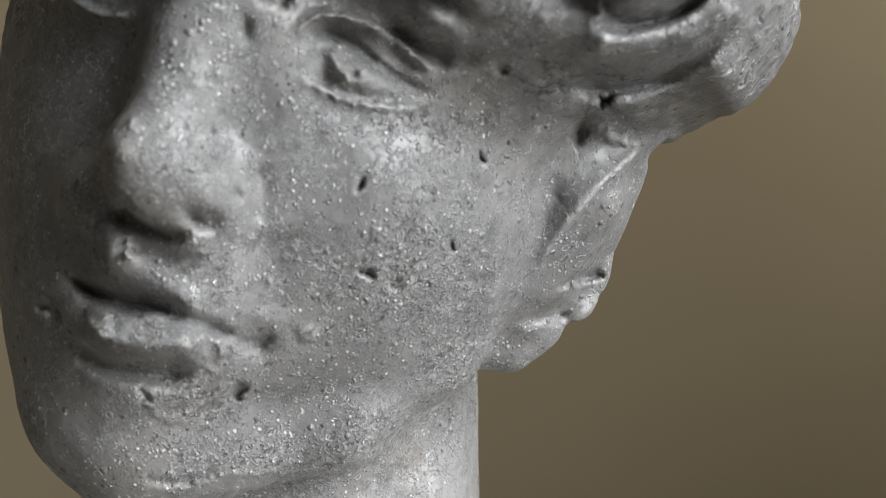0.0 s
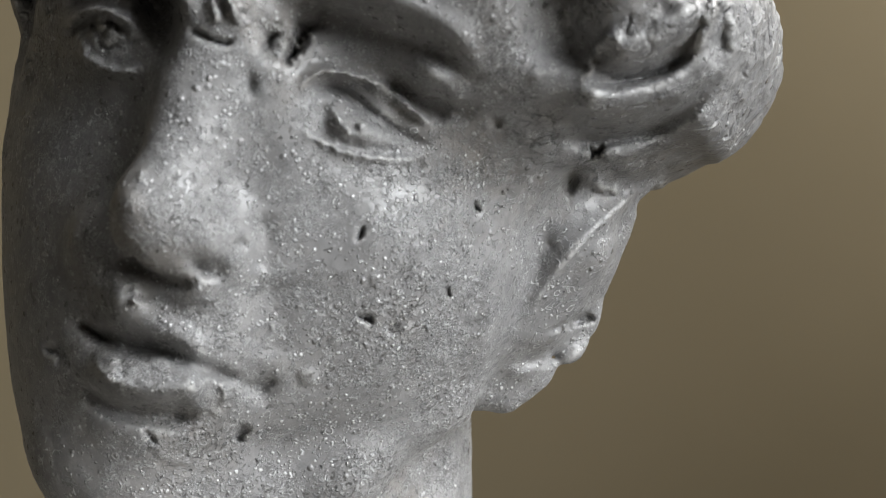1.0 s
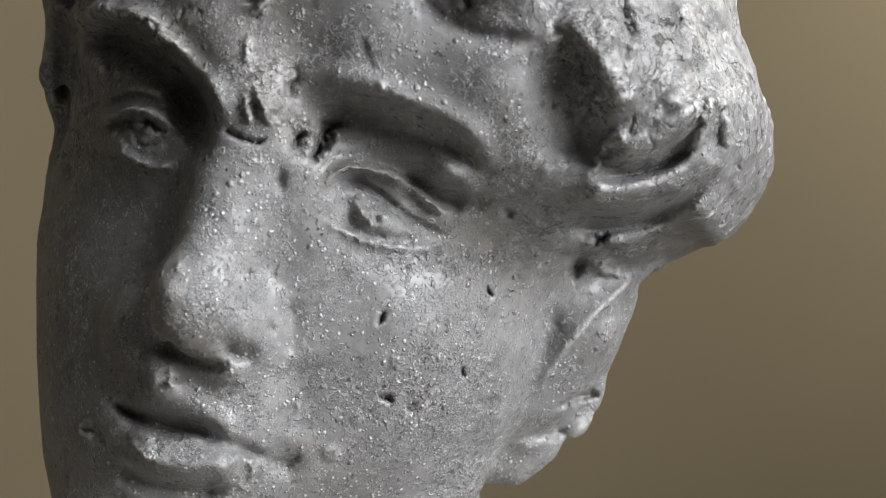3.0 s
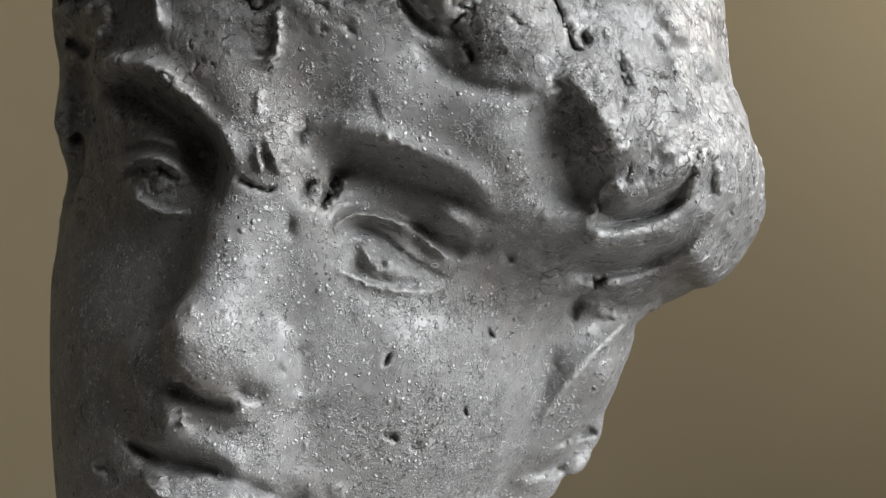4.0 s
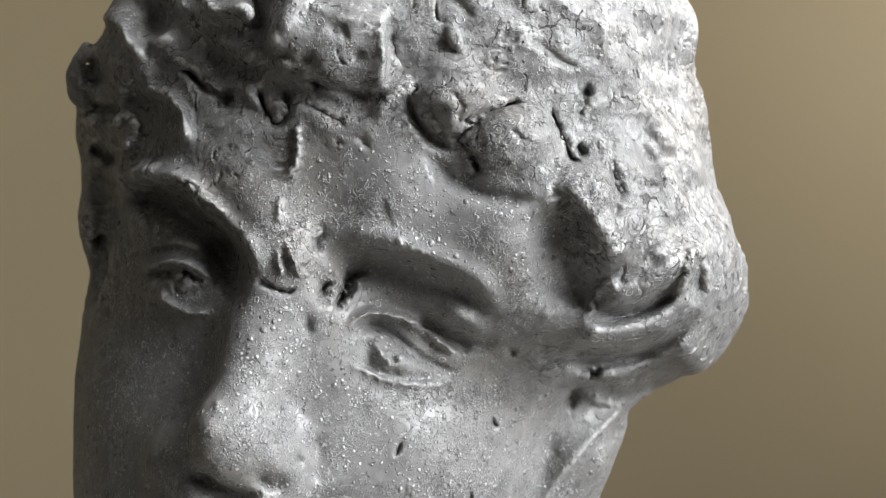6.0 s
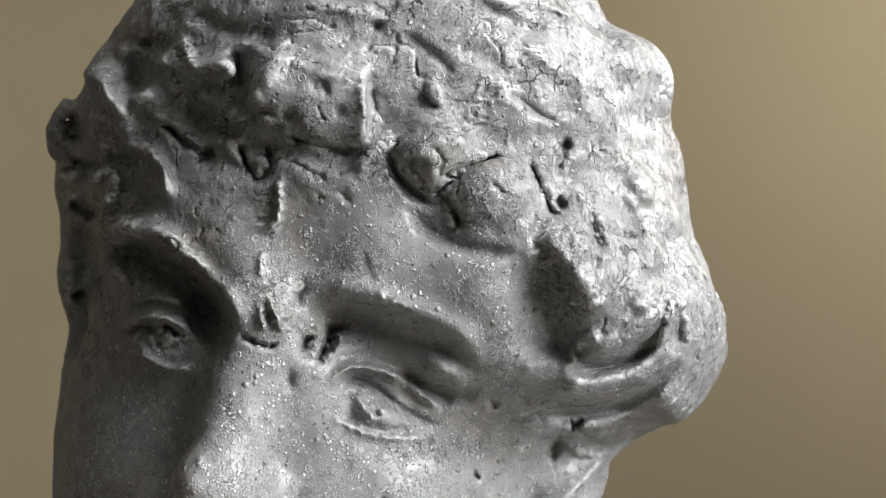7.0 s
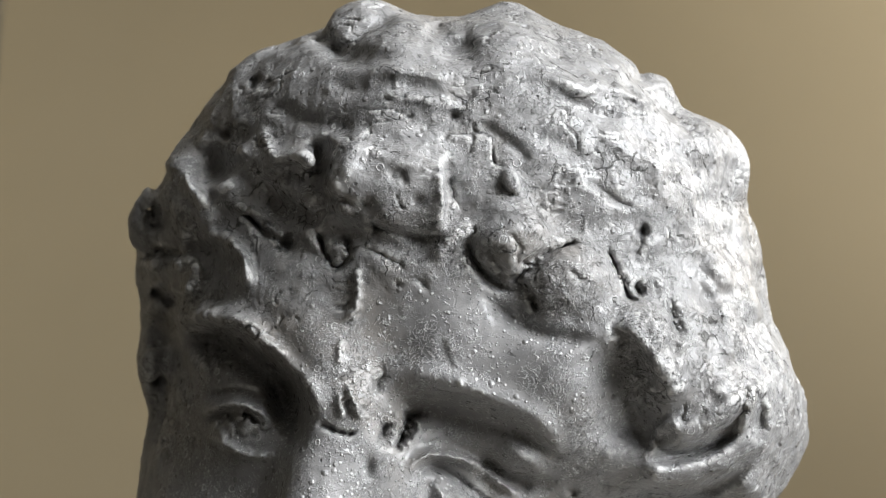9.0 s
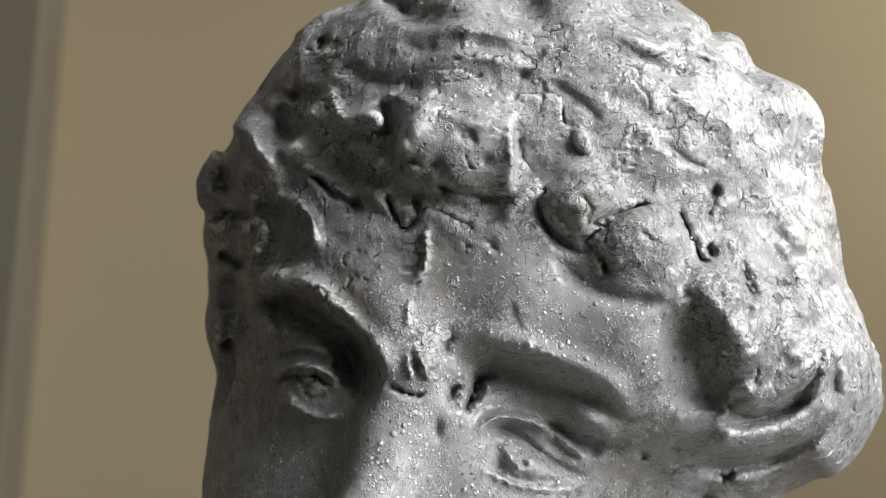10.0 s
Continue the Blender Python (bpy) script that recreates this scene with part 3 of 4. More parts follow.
ridge([(60.6, -30.2), (43.4, -46.7), (35.0, -58.7), (27.8, -69.9)], 463, 1.8, 2.2)
ridge([(46.9, -67.7), (35.3, -75.9), (22.8, -79.6)], 456, 2.4, -2.4)
ridge([(29.9, -24.3), (22.0, -45.4), (19.2, -61.3), (13.7, -84.5)], 429, 3, 1.4, reach=30)
ridge([(33.0, -40.4), (29.5, -54.8), (25.1, -69.3)], 446, 4, -1.2)
swell(55.2, -34.5, 491, 3.4, -4)
ridge([(33.5, -46.4), (34.1, -49.8)], 459, 0.9, -0.9)
ridge([(39.6, -68.4), (45.4, -66.2)], 456, 1.1, -1.9)
# crown
swell(-16.1, 135.1, 435, 24, -5, reach=50)
swell(-57.5, 128.4, 436, 16, -2, reach=50)
ball((-42.8, 420.0, 132.1), 13, 7)
ball((3.4, 420.0, 129.4), 13, 7)
ball((72.0, 438.0, 86.5), 13, 7)
ball((49.7, 430.0, 109.6), 12, 7)
ball((-116.4, 446.0, 74.5), 12, 7)
ball((-116.7, 450.0, 25.9), 9, 6)
ball((-99.3, 436.0, 88.9), 12, 7)
ball((-76.9, 430.0, 118.1), 12, 7)
scoop((-125, 452, 8), 9, 8)
swell(40.7, 115.4, 407, 13, 4)
swell(66.2, 91.6, 426, 11, 4.5, reach=36)
swell(56.4, 99.6, 407, 7, -3.5)
ridge([(9.6, 117.7), (23.9, 111.0), (36.6, 108.7), (47.2, 101.1), (61.3, 89.6)], 393, 3, 2.4, reach=30)
ridge([(28.8, 97.4), (43.0, 90.5), (55.3, 78.9)], 384, 2.6, 1.8)
ridge([(36.5, 106.9), (45.5, 102.9)], 391, 1.02, -1.9)
ridge([(-56.5, 124.8), (-49.5, 122.2), (-42.2, 128.4), (-31.1, 133.6)], 393, 3, -3)
ridge([(-42.6, 117.7), (-24.7, 115.7), (-14.0, 114.1)], 378, 2.2, 1.5)
ridge([(-7.2, 100.1), (3.4, 91.7), (9.5, 86.1)], 370, 2, -1.6)
ridge([(26.4, 80.3), (35.3, 73.7), (42.4, 70.4)], 378, 1.3, -1.8)
ridge([(63.6, 57.4), (72.1, 44.6), (78.8, 33.7)], 407, 4, 2, reach=36)
swell(2.8, 80.1, 370, 2.6, 1.8, 4, 20, power=6)
swell(-15.8, 101.6, 371, 1.6, -2.25)
ridge([(-75.9, 115.6), (-78.2, 110.3)], 405, 1.1, -2.38)
# pits and scars of the cheek
ridge([(-16.1, -48.3), (-13.8, -44.0)], 400, 0.6, -3.99)
ridge([(14.3, -37.2), (15.0, -40.3)], 416, 0.6, -3.42)
ridge([(-16.4, -68.3), (-13.6, -68.6), (-11.7, -70.0)], 404, 0.6, -3.13)
swell(-7.5, -71.2, 407, 1.6, -1.62)
ridge([(7.1, -59.6), (7.6, -62.5)], 413, 0.6, -2.56)
swell(-45.4, -49.6, 391, 1.3, -1.98)
ridge([(19.2, -18.5), (21.2, -15.5)], 405, 1.19, -1.9)
swell(-29.3, -84.4, 405, 2.6, 0.7, power=6)
swell(-11.1, -58.2, 403, 1.6, 0.6, power=6)
swell(-4.3, -53.2, 405, 1.7, 0.6, power=6)
swell(-21.7, -74.7, 404, 1.6, 0.5, power=6)
swell(5.4, -78.4, 420, 1.6, 0.6, power=6)
swell(-1.7, -66.3, 409, 1.6, 0.5, power=6)
swell(-49.3, -19.4, 390, 1.8, 0.5, power=6)
ridge([(-22.1, -113.3), (-18.4, -110.2)], 449, 1.2, -1.6)
ridge([(-59.1, -122.2), (-53.1, -120.6), (-45.7, -122.0), (-38.4, -120.9)], 440, 1.2, 1.2)
ridge([(-71.7, -33.3), (-70.3, -31.5)], 396, 1.2, 2)
# more of the crown
swell(-33.0, 125.2, 385, 11, 4)
swell(3.9, 124.1, 385, 11, 4)
ridge([(-22.8, 130.9), (-15.1, 124.2), (-6.0, 124.7)], 386, 4, -3)
ridge([(-58.4, 128.0), (-50.8, 123.6), (-52.7, 119.3)], 397, 3, -3, reach=27)
ridge([(53.5, 77.4), (61.8, 61.0), (70.0, 43.0)], 397, 5, 2, reach=25)
ridge([(30.8, 96.3), (46.5, 83.1), (54.9, 68.4)], 385, 4, 2)
ridge([(7.4, 97.0), (21.5, 90.2), (33.7, 78.2)], 375, 3, -1.6)
ridge([(-44.2, 110.6), (-28.2, 108.6), (-12.2, 104.7)], 375, 3, 1.6)
ridge([(-72.4, 105.2), (-58.5, 100.7), (-44.4, 96.1)], 384, 3, -1.8, reach=27)
# more of the far curls
ridge([(-95.1, 91.9), (-90.1, 93.9), (-83.3, 92.2), (-79.0, 88.7)], 406, 3, 2.5, reach=30)
ridge([(-103.0, 74.0), (-95.4, 71.5), (-88.6, 68.9)], 408, 3, 2.2, reach=36)
ridge([(-98.7, 61.6), (-90.3, 60.9), (-85.1, 58.2)], 403, 4, -3, reach=36)
ridge([(-110.1, 54.0), (-105.2, 52.5), (-98.6, 55.4)], 426, 1.6, 2, reach=36)
ridge([(-96.1, 56.3), (-96.6, 51.0), (-99.3, 47.3)], 412, 1.4, 1.6, reach=36)
ridge([(-71.2, 81.5), (-64.2, 77.9), (-57.2, 74.3)], 384, 4, 2.5)
ridge([(-72.9, 74.3), (-64.2, 71.6), (-55.5, 68.9)], 384, 3, -2.5)
ridge([(-71.2, 60.0), (-60.7, 58.1), (-50.2, 55.4)], 384, 2.5, -2)
swell(-43.2, 74.2, 375, 2, -2.25)
swell(-34.3, 83.2, 372, 1.8, -1.8)
swell(-27.2, 75.0, 371, 1.8, -1.8)
swell(-39.7, 66.1, 375, 2.2, -2.7)
ridge([(-43.2, 67.9), (-36.1, 65.5)], 375, 1.02, -2.85)
ridge([(-36.1, 56.1), (-30.9, 53.9)], 377, 0.94, -2.28)
ridge([(-16.5, 83.0), (-15.7, 75.7), (-13.4, 72.1)], 370, 0.85, -1.9)
ridge([(-27.3, 50.6), (-24.7, 47.0)], 378, 1.2, -1.6)
ridge([(-32.5, 85.0), (-31.1, 80.5)], 371, 0.85, -1.9)
# cracks among the curls, finer
ridge([(-82.2, 72.5), (-78.5, 70.4), (-74.7, 66.3), (-72.0, 64.6)], 391, 0.68, -2.47)
ridge([(-83.6, 73.5), (-79.3, 71.4)], 394, 0.9, 1.4)
ridge([(-58.3, 63.2), (-56.5, 60.6), (-55.5, 57.2)], 382, 0.68, -2.47)
ridge([(-51.1, 58.1), (-50.0, 55.5), (-51.4, 53.6), (-54.5, 53.6)], 382, 0.68, -2.28)
ridge([(-44.2, 59.8), (-39.9, 58.4), (-35.6, 56.0)], 378, 0.6, -1.9)
ridge([(-33.5, 50.1), (-32.1, 47.3)], 379, 0.77, -1.9)
ridge([(-109.2, 74.0), (-106.9, 68.9), (-105.9, 64.7)], 431, 1.19, -3.32, reach=36)
ridge([(-112.2, 54.2), (-108.9, 54.6), (-105.6, 57.4), (-103.1, 59.2)], 435, 1.6, 2.4, reach=36)
ridge([(-110.5, 56.8), (-106.9, 57.7), (-103.9, 59.9)], 431, 1.19, -2.85, reach=36)
ridge([(-108.0, 47.4), (-103.8, 44.3), (-99.6, 41.5)], 429, 1.36, -2.85, reach=36)
ridge([(-103.8, 46.6), (-99.6, 46.1), (-95.8, 48.6)], 418, 1.2, 1.6, reach=36)
ridge([(-87.0, 64.0), (-81.9, 59.7), (-80.2, 53.7), (-79.1, 47.7)], 394, 1.8, 2)
ridge([(-93.0, 65.7), (-87.0, 64.0), (-83.6, 61.4)], 398, 1.8, 2)
ridge([(-99.6, 38.0), (-94.5, 39.3), (-88.6, 40.7)], 413, 1.2, 1.6, reach=36)
swell(-67.3, 12.9, 393, 4.5, -3)
ridge([(-76.7, 32.1), (-71.6, 29.1), (-68.2, 26.1)], 392, 0.9, 1.2)
# chips round the mouth and chin
ridge([(-75.2, -60.3), (-73.3, -62.6), (-74.4, -66.3)], 392, 0.9, 1.4)
ridge([(-88.5, -80.6), (-84.6, -82.9), (-80.8, -86.7)], 398, 0.8, 0.8)
ridge([(-79.4, -81.3), (-78.6, -84.4)], 395, 0.8, 0.8)
swell(-69.1, -80.3, 392, 2.0, 0.9, power=4)
ridge([(-71.0, -77.9), (-66.8, -78.8), (-63.6, -79.6)], 392, 0.77, -2.09)
ridge([(-90.1, -70.3), (-85.8, -73.3), (-80.5, -75.5)], 398, 0.77, -1.9)
ridge([(-59.0, -89.5), (-55.9, -86.2), (-52.3, -86.4), (-51.7, -90.2)], 397, 0.7, 1.0)
ridge([(-64.4, -93.8), (-56.9, -92.8), (-51.2, -95.8)], 399, 0.7, 1.0)
ridge([(-72.9, -99.1), (-70.1, -102.5)], 400, 1.1, -1.6)
ridge([(-46.6, -96.9), (-48.5, -100.0), (-51.6, -102.3)], 407, 0.9, -1.6)
ridge([(-38.6, -69.0), (-38.3, -72.7), (-41.7, -76.5)], 397, 0.7, 0.9)
ridge([(-42.8, -88.6), (-40.8, -86.3), (-37.5, -85.0)], 402, 0.8, -1.5)
ridge([(-98.0, -75.2), (-94.0, -78.2), (-93.0, -82.0)], 405, 0.9, -1.5, reach=36)
ridge([(-76.2, -52.0), (-74.7, -54.3), (-73.2, -55.8)], 393, 0.9, 1.3)
swell(-29.4, -83.9, 405, 2.4, 0.25, power=6)

# temple hollow, deeper, with the edge of the hair over it
ridge([(32.1, 27.9), (33.8, 17.0), (36.3, 3.5), (38.0, -4.9)], 385, 7.5, -3.4, power=3, reach=30)
fold([(33.8, 33.8), (40.0, 29.6), (44.2, 22.0), (47.1, 15.0)], 376, 8, 3.2, 1.2, reach=30)
ridge([(38.9, 12.8), (43.1, 16.1), (39.7, 6.9), (37.2, 1.8)], 388, 1.2, -1.6)
ridge([(42.4, -6.9), (53.2, -6.1), (60.7, -4.6), (67.0, -0.5), (71.3, 6.5), (72.7, 11.9)], 393, 2.6, -1.6, reach=28)
ridge([(34.7, -20.4), (46.4, -20.0), (56.5, -18.7), (66.6, -15.0), (75.4, -9.9)], 416, 4, -0.8, reach=30)
ridge([(38.9, -11.3), (49.8, -12.3), (61.6, -10.4), (70.8, -5.6)], 397, 4, 1.6, power=3)
ridge([(46.8, 0.8), (54.8, 0.5), (62.4, 2.7), (68.3, 8.2), (72.0, 16.1)], 387, 4, 1.6, power=3)
ridge([(45.1, -4.9), (45.6, -0.7), (49.0, 2.7), (54.0, 5.2)], 388, 1.1, 1.6)
ridge([(70.8, 0.2), (74.2, 6.5), (75.4, 12.9), (78.4, 13.3)], 392, 0.9, 1.8, reach=36)
ridge([(80.4, -0.7), (80.4, 5.2), (78.7, 12.3)], 401, 1.2, 1.4, reach=36)
swell(75.4, -15.8, 421, 6, 2.2, rz=6, reach=36)
ridge([(76.7, -24.1), (68.3, -28.1), (61.6, -30.5)], 463, 3, -3, reach=40)
# broken patch under the side locks
ridge([(38.9, -27.6), (39.7, -31.0), (38.0, -34.3)], 436, 0.8, -0.5)
ridge([(41.4, -26.8), (46.4, -25.1), (50.6, -29.3), (54.8, -30.1)], 434, 0.8, -0.6)
ridge([(43.1, -30.1), (46.4, -31.8), (51.5, -33.5)], 443, 1, 1.2)
swell(49.0, -27.6, 429, 2.4, -0.6)
# near eye socket
fold([(-32.6, 11.6), (-22.5, 12.6), (-14.1, 13.3), (-5.4, 10.6), (4.7, 5.5), (12.4, -1.5), (16.5, -8.6)], 387, 4, 0.8, 1.6)
swell(4.7, -5.9, 391, 5.5, 1.6, rz=3, turn=-28)
ridge([(-6.6, -7.9), (0.2, -13.6), (9.4, -14.7), (16.2, -12.5)], 401, 2.4, -1.6)
ridge([(-28.9, -11.3), (-22.5, -8.6), (-15.5, -11.3), (-7.1, -17.7), (1.9, -23.7)], 399, 2, -0.3)
ridge([(-29.9, -9.6), (-27.3, -6.2), (-22.2, -4.6), (-13.8, -6.2), (-6.1, -9.3), (0.2, -15.0), (2.7, -17.5)], 396, 1, 1.3)
ridge([(-4.9, -9.4), (-2.0, -13.3), (2.7, -17.0)], 402, 0.8, 1.4)
ridge([(-28.9, -20.4), (-21.7, -23.9), (-13.3, -26.4), (-3.2, -27.1)], 396, 0.8, 0.5)
ridge([(-26.8, -25.1), (-20.9, -28.1), (-12.4, -29.8)], 395, 2.4, -0.4)
swell(-13.3, -20.0, 396, 5, 1.4, rz=3.5, turn=-25)
ridge([(-21.5, -13.6), (-20.5, -17.5), (-16.8, -20.2)], 394, 0.8, 1.3)
ridge([(-24.2, 7.7), (-30.1, 7.2), (-28.9, 3.5), (-31.6, 0.2), (-34.3, -3.7)], 393, 1, -2.6)
ridge([(-35.7, 5.5), (-38.4, 2.7), (-39.0, -1.2)], 386, 0.9, -2.2)
ridge([(-37.7, 23.7), (-40.2, 18.7), (-39.7, 13.6)], 384, 1.8, -1)
ridge([(-14.1, 17.8), (-11.1, 15.0), (-5.7, 12.6)], 379, 0.8, -1.2)
ridge([(-15.8, 18.7), (-11.6, 15.6), (-5.4, 13.3)], 378, 0.7, 0.9)
ridge([(-20.9, 31.3), (-19.2, 25.4), (-17.2, 19.5)], 378, 0.6, -0.3)
# far brow and eye
fold([(-99.6, 33.8), (-90.7, 34.5), (-81.4, 31.1), (-72.7, 25.1), (-64.6, 18.7), (-59.9, 11.1)], 404, 5, 1.4, 1.2, reach=34)
swell(-67.3, 11.6, 406, 4.2, -6, rz=6.5, turn=10)
swell(-65.4, 5.2, 389, 3.4, -3, rz=6)
ridge([(-91.5, 10.6), (-84.0, 11.9), (-76.4, 9.9), (-71.0, 6.2)], 401, 1, 1, reach=30)
ridge([(-92.2, 13.3), (-83.1, 15.0), (-73.9, 12.9)], 407, 1.4, -1.6, reach=30)
ridge([(-89.5, 6.5), (-86.5, 0.5), (-79.7, -3.5), (-72.7, -4.9)], 403, 1, 1.4, reach=28)
ridge([(-84.8, 6.9), (-81.4, 8.2), (-77.2, 4.9), (-73.0, 5.5)], 400, 0.8, 1.2, reach=28)
ridge([(-83.1, 4.9), (-81.4, 1.8), (-76.4, 2.7)], 399, 0.8, -1.2, reach=28)
swell(-104.0, 20.3, 441, 3.2, -4, rz=9, reach=60)
ridge([(-57.9, 6.9), (-54.8, 3.9), (-49.5, 2.2), (-45.8, 3.9)], 382, 0.7, -1.6)
ridge([(-52.2, 14.5), (-50.8, 11.1), (-51.1, 7.2)], 380, 0.9, 1.5)
ridge([(-49.1, 17.0), (-46.9, 11.1), (-44.4, 6.5)], 380, 0.9, 1.5)
ridge([(-49.8, 13.3), (-48.8, 9.4)], 380, 1.2, -1.6)
# nose
ridge([(-42.1, -42.9), (-39.9, -48.5), (-41.7, -54.9), (-45.8, -58.7)], 389, 3.2, -0.4)
swell(-73.2, -39.7, 369, 4, 1.5)
swell(-52.3, -47.5, 381, 7, 1.2)
ridge([(-58.2, -53.2), (-55.8, -56.6), (-50.7, -58.0)], 385, 1.2, -0.7)
swell(-42.7, -8.3, 386, 1.2, -1, rz=3)
# lips, fuller
ridge([(-85.6, -65.0), (-74.2, -68.9), (-63.4, -74.7), (-51.7, -80.5)], 391, 5, 1.6, power=3)
ridge([(-74.9, -60.5), (-72.7, -63.0), (-74.5, -66.3)], 386, 2.2, 1.6)
ridge([(-92.2, -68.5), (-84.4, -73.1), (-72.3, -77.7), (-59.7, -81.5), (-46.5, -85.9)], 399, 1.4, -0.9)
ridge([(-86.0, -80.4), (-74.5, -84.2), (-62.1, -86.1), (-54.0, -86.8)], 390, 6, 1.8, power=3)
ridge([(-89.7, -86.1), (-79.4, -92.1), (-66.4, -95.2), (-54.4, -92.8), (-48.6, -88.6)], 399, 2.8, -0.9)
ridge([(-82.9, -86.7), (-72.5, -89.3), (-61.8, -90.1), (-53.8, -88.4)], 390, 4, 2.2, power=3)
ridge([(-79.6, -78.1), (-77.5, -82.8), (-78.5, -86.4)], 390, 0.9, -1.6)
ridge([(-86.0, -80.4), (-82.6, -83.5), (-79.0, -86.7)], 390, 0.9, 1.6)
ridge([(-70.8, -76.6), (-68.3, -79.6), (-64.0, -80.3)], 393, 1, 1.2)
swell(-69.8, -78.0, 396, 2, -1.4)
ridge([(-57.3, -86.3), (-52.2, -84.8), (-51.2, -89.7), (-53.1, -94.1)], 396, 0.8, 1.3)
ridge([(-43.8, -88.7), (-45.9, -87.3), (-41.6, -85.5)], 403, 0.8, -1.4)
swell(-56.8, -68.1, 387, 9, 1.2)
# chin crust
ridge([(-73.6, -99.5), (-70.9, -103.1), (-65.4, -107.5), (-54.1, -108.4)], 402, 0.8, 0.4)
ridge([(-70.5, -123.3), (-61.9, -125.1), (-51.5, -121.3), (-41.4, -121.1), (-31.1, -116.8)], 412, 0.9, 0.6)
ridge([(-73.4, -122.8), (-63.3, -123.9), (-52.2, -119.9)], 409, 0.9, -1.4)
ridge([(-100.5, -77.1), (-96.5, -77.9), (-95.0, -81.7)], 407, 1, -1.6, reach=36)
# ear
fold([(26.7, -69.5), (35.4, -56.4), (43.9, -46.2), (59.2, -30.4)], 445, 4, 1.4, 0.8, reach=34)
ridge([(33.2, -70.8), (40.8, -67.4), (45.3, -65.7)], 463, 1, -1.4, reach=34)
swell(55.7, -36.2, 455, 2.6, -1.2, reach=34)
# curls over the forehead
fold([(-17.4, 88.1), (-18.9, 81.1), (-18.2, 72.1), (-19.6, 66.8)], 371, 3, -0.8, 0.8)
ridge([(-20.1, 88.2), (-19.3, 81.1), (-19.6, 72.2)], 369, 0.9, 1.5)
swell(-50.4, 85.4, 368, 3.6, 2.4, rz=5)
ridge([(-47.7, 75.4), (-52.1, 75.5), (-54.8, 79.7)], 371, 1.6, -2.2)
ridge([(-55.1, 94.2), (-56.7, 87.8), (-57.2, 79.6), (-55.4, 76.4)], 380, 3, -1.8)
ridge([(-74.2, 97.1), (-72.5, 91.7), (-70.0, 89.0), (-62.3, 90.3), (-59.4, 86.1), (-58.9, 82.5)], 386, 1.6, 2.2)
ridge([(-76.9, 83.6), (-71.5, 79.0), (-72.3, 73.6)], 394, 1.4, -1.8)
ridge([(-82.1, 72.0), (-76.7, 68.3), (-73.3, 64.7), (-68.0, 61.1)], 397, 1, -2.2)
ridge([(-83.0, 73.3), (-76.7, 70.1), (-72.4, 66.0), (-67.1, 62.8)], 396, 0.9, 1.2)
ridge([(-95.0, 65.8), (-86.4, 61.3), (-82.2, 56.0), (-80.5, 47.1)], 400, 2.2, 2.4)
ridge([(-100.1, 84.6), (-97.7, 79.3), (-93.4, 74.8), (-89.9, 73.3)], 408, 1.8, 2.4)
ridge([(-95.7, 83.6), (-92.3, 79.7), (-86.5, 79.8), (-84.6, 83.6)], 406, 1.2, 1.8)
swell(-88.5, 84.3, 416, 4.5, -2.4, rz=3)
swell(-84.2, 96.1, 410, 2, -2.2)
ridge([(-59.5, 66.4), (-56.8, 62.8), (-55.1, 57.4), (-51.7, 53.9), (-49.0, 56.5)], 386, 1, -2.2)
ridge([(-48.9, 63.5), (-49.0, 59.1)], 385, 1, -2)
swell(-67.5, 61.6, 395, 1.3, -2)
ridge([(-106.9, 53.3), (-101.8, 56.0), (-95.7, 55.9), (-94.9, 49.7), (-99.2, 46.2)], 415, 1.1, 1.8)
swell(-102.6, 57.7, 419, 3.5, -4, rz=2)
swell(-106.8, 52.4, 425, 3, -3)
ridge([(-106.9, 74.7), (-109.3, 69.2), (-107.2, 64.8)], 429, 2, -3)
ridge([(-101.9, 85.5), (-105.8, 79.8), (-109.2, 78.1)], 428, 2, -2.4)
ridge([(-43.1, 67.2), (-37.9, 66.2), (-29.1, 63.4), (-22.1, 60.6)], 375, 1.4, -1.8)
ridge([(-48.3, 69.0), (-39.5, 63.5), (-30.9, 58.1), (-20.5, 57.0)], 376, 2.4, -0.8)
ridge([(-9.9, 65.7), (-11.6, 59.5), (-7.2, 52.3), (-1.2, 46.9)], 378, 1.6, -1.5)
ridge([(3.0, 52.2), (8.2, 55.7), (16.1, 58.6), (23.1, 59.7)], 374, 1.3, -2)
ridge([(2.2, 50.4), (7.2, 45.1), (9.7, 38.9), (5.5, 38.1), (2.1, 41.6)], 378, 0.8, -1.2)
ridge([(1.2, 63.8), (4.7, 60.2), (2.9, 54.0)], 369, 1, -1.6)
swell(2.6, 80.6, 371, 2.4, 1.8, rz=3.6, turn=25, power=5)
ridge([(-0.4, 83.8), (0.8, 77.9), (4.6, 76.6)], 372, 0.7, -1.5)
ridge([(44.3, 66.1), (41.5, 61.0), (40.8, 53.1)], 383, 0.8, -1.2)
ridge([(38.5, 47.9), (37.5, 43.6), (41.4, 41.8)], 380, 0.9, -1.3)
ridge([(41.1, 47.9), (43.2, 43.5)], 382, 0.8, -1)
ridge([(50.8, 44.2), (52.8, 37.2), (55.9, 30.3)], 383, 1, -1.6)
ridge([(31.9, 58.6), (34.3, 51.5), (35.8, 46.3)], 379, 0.9, -1.8)
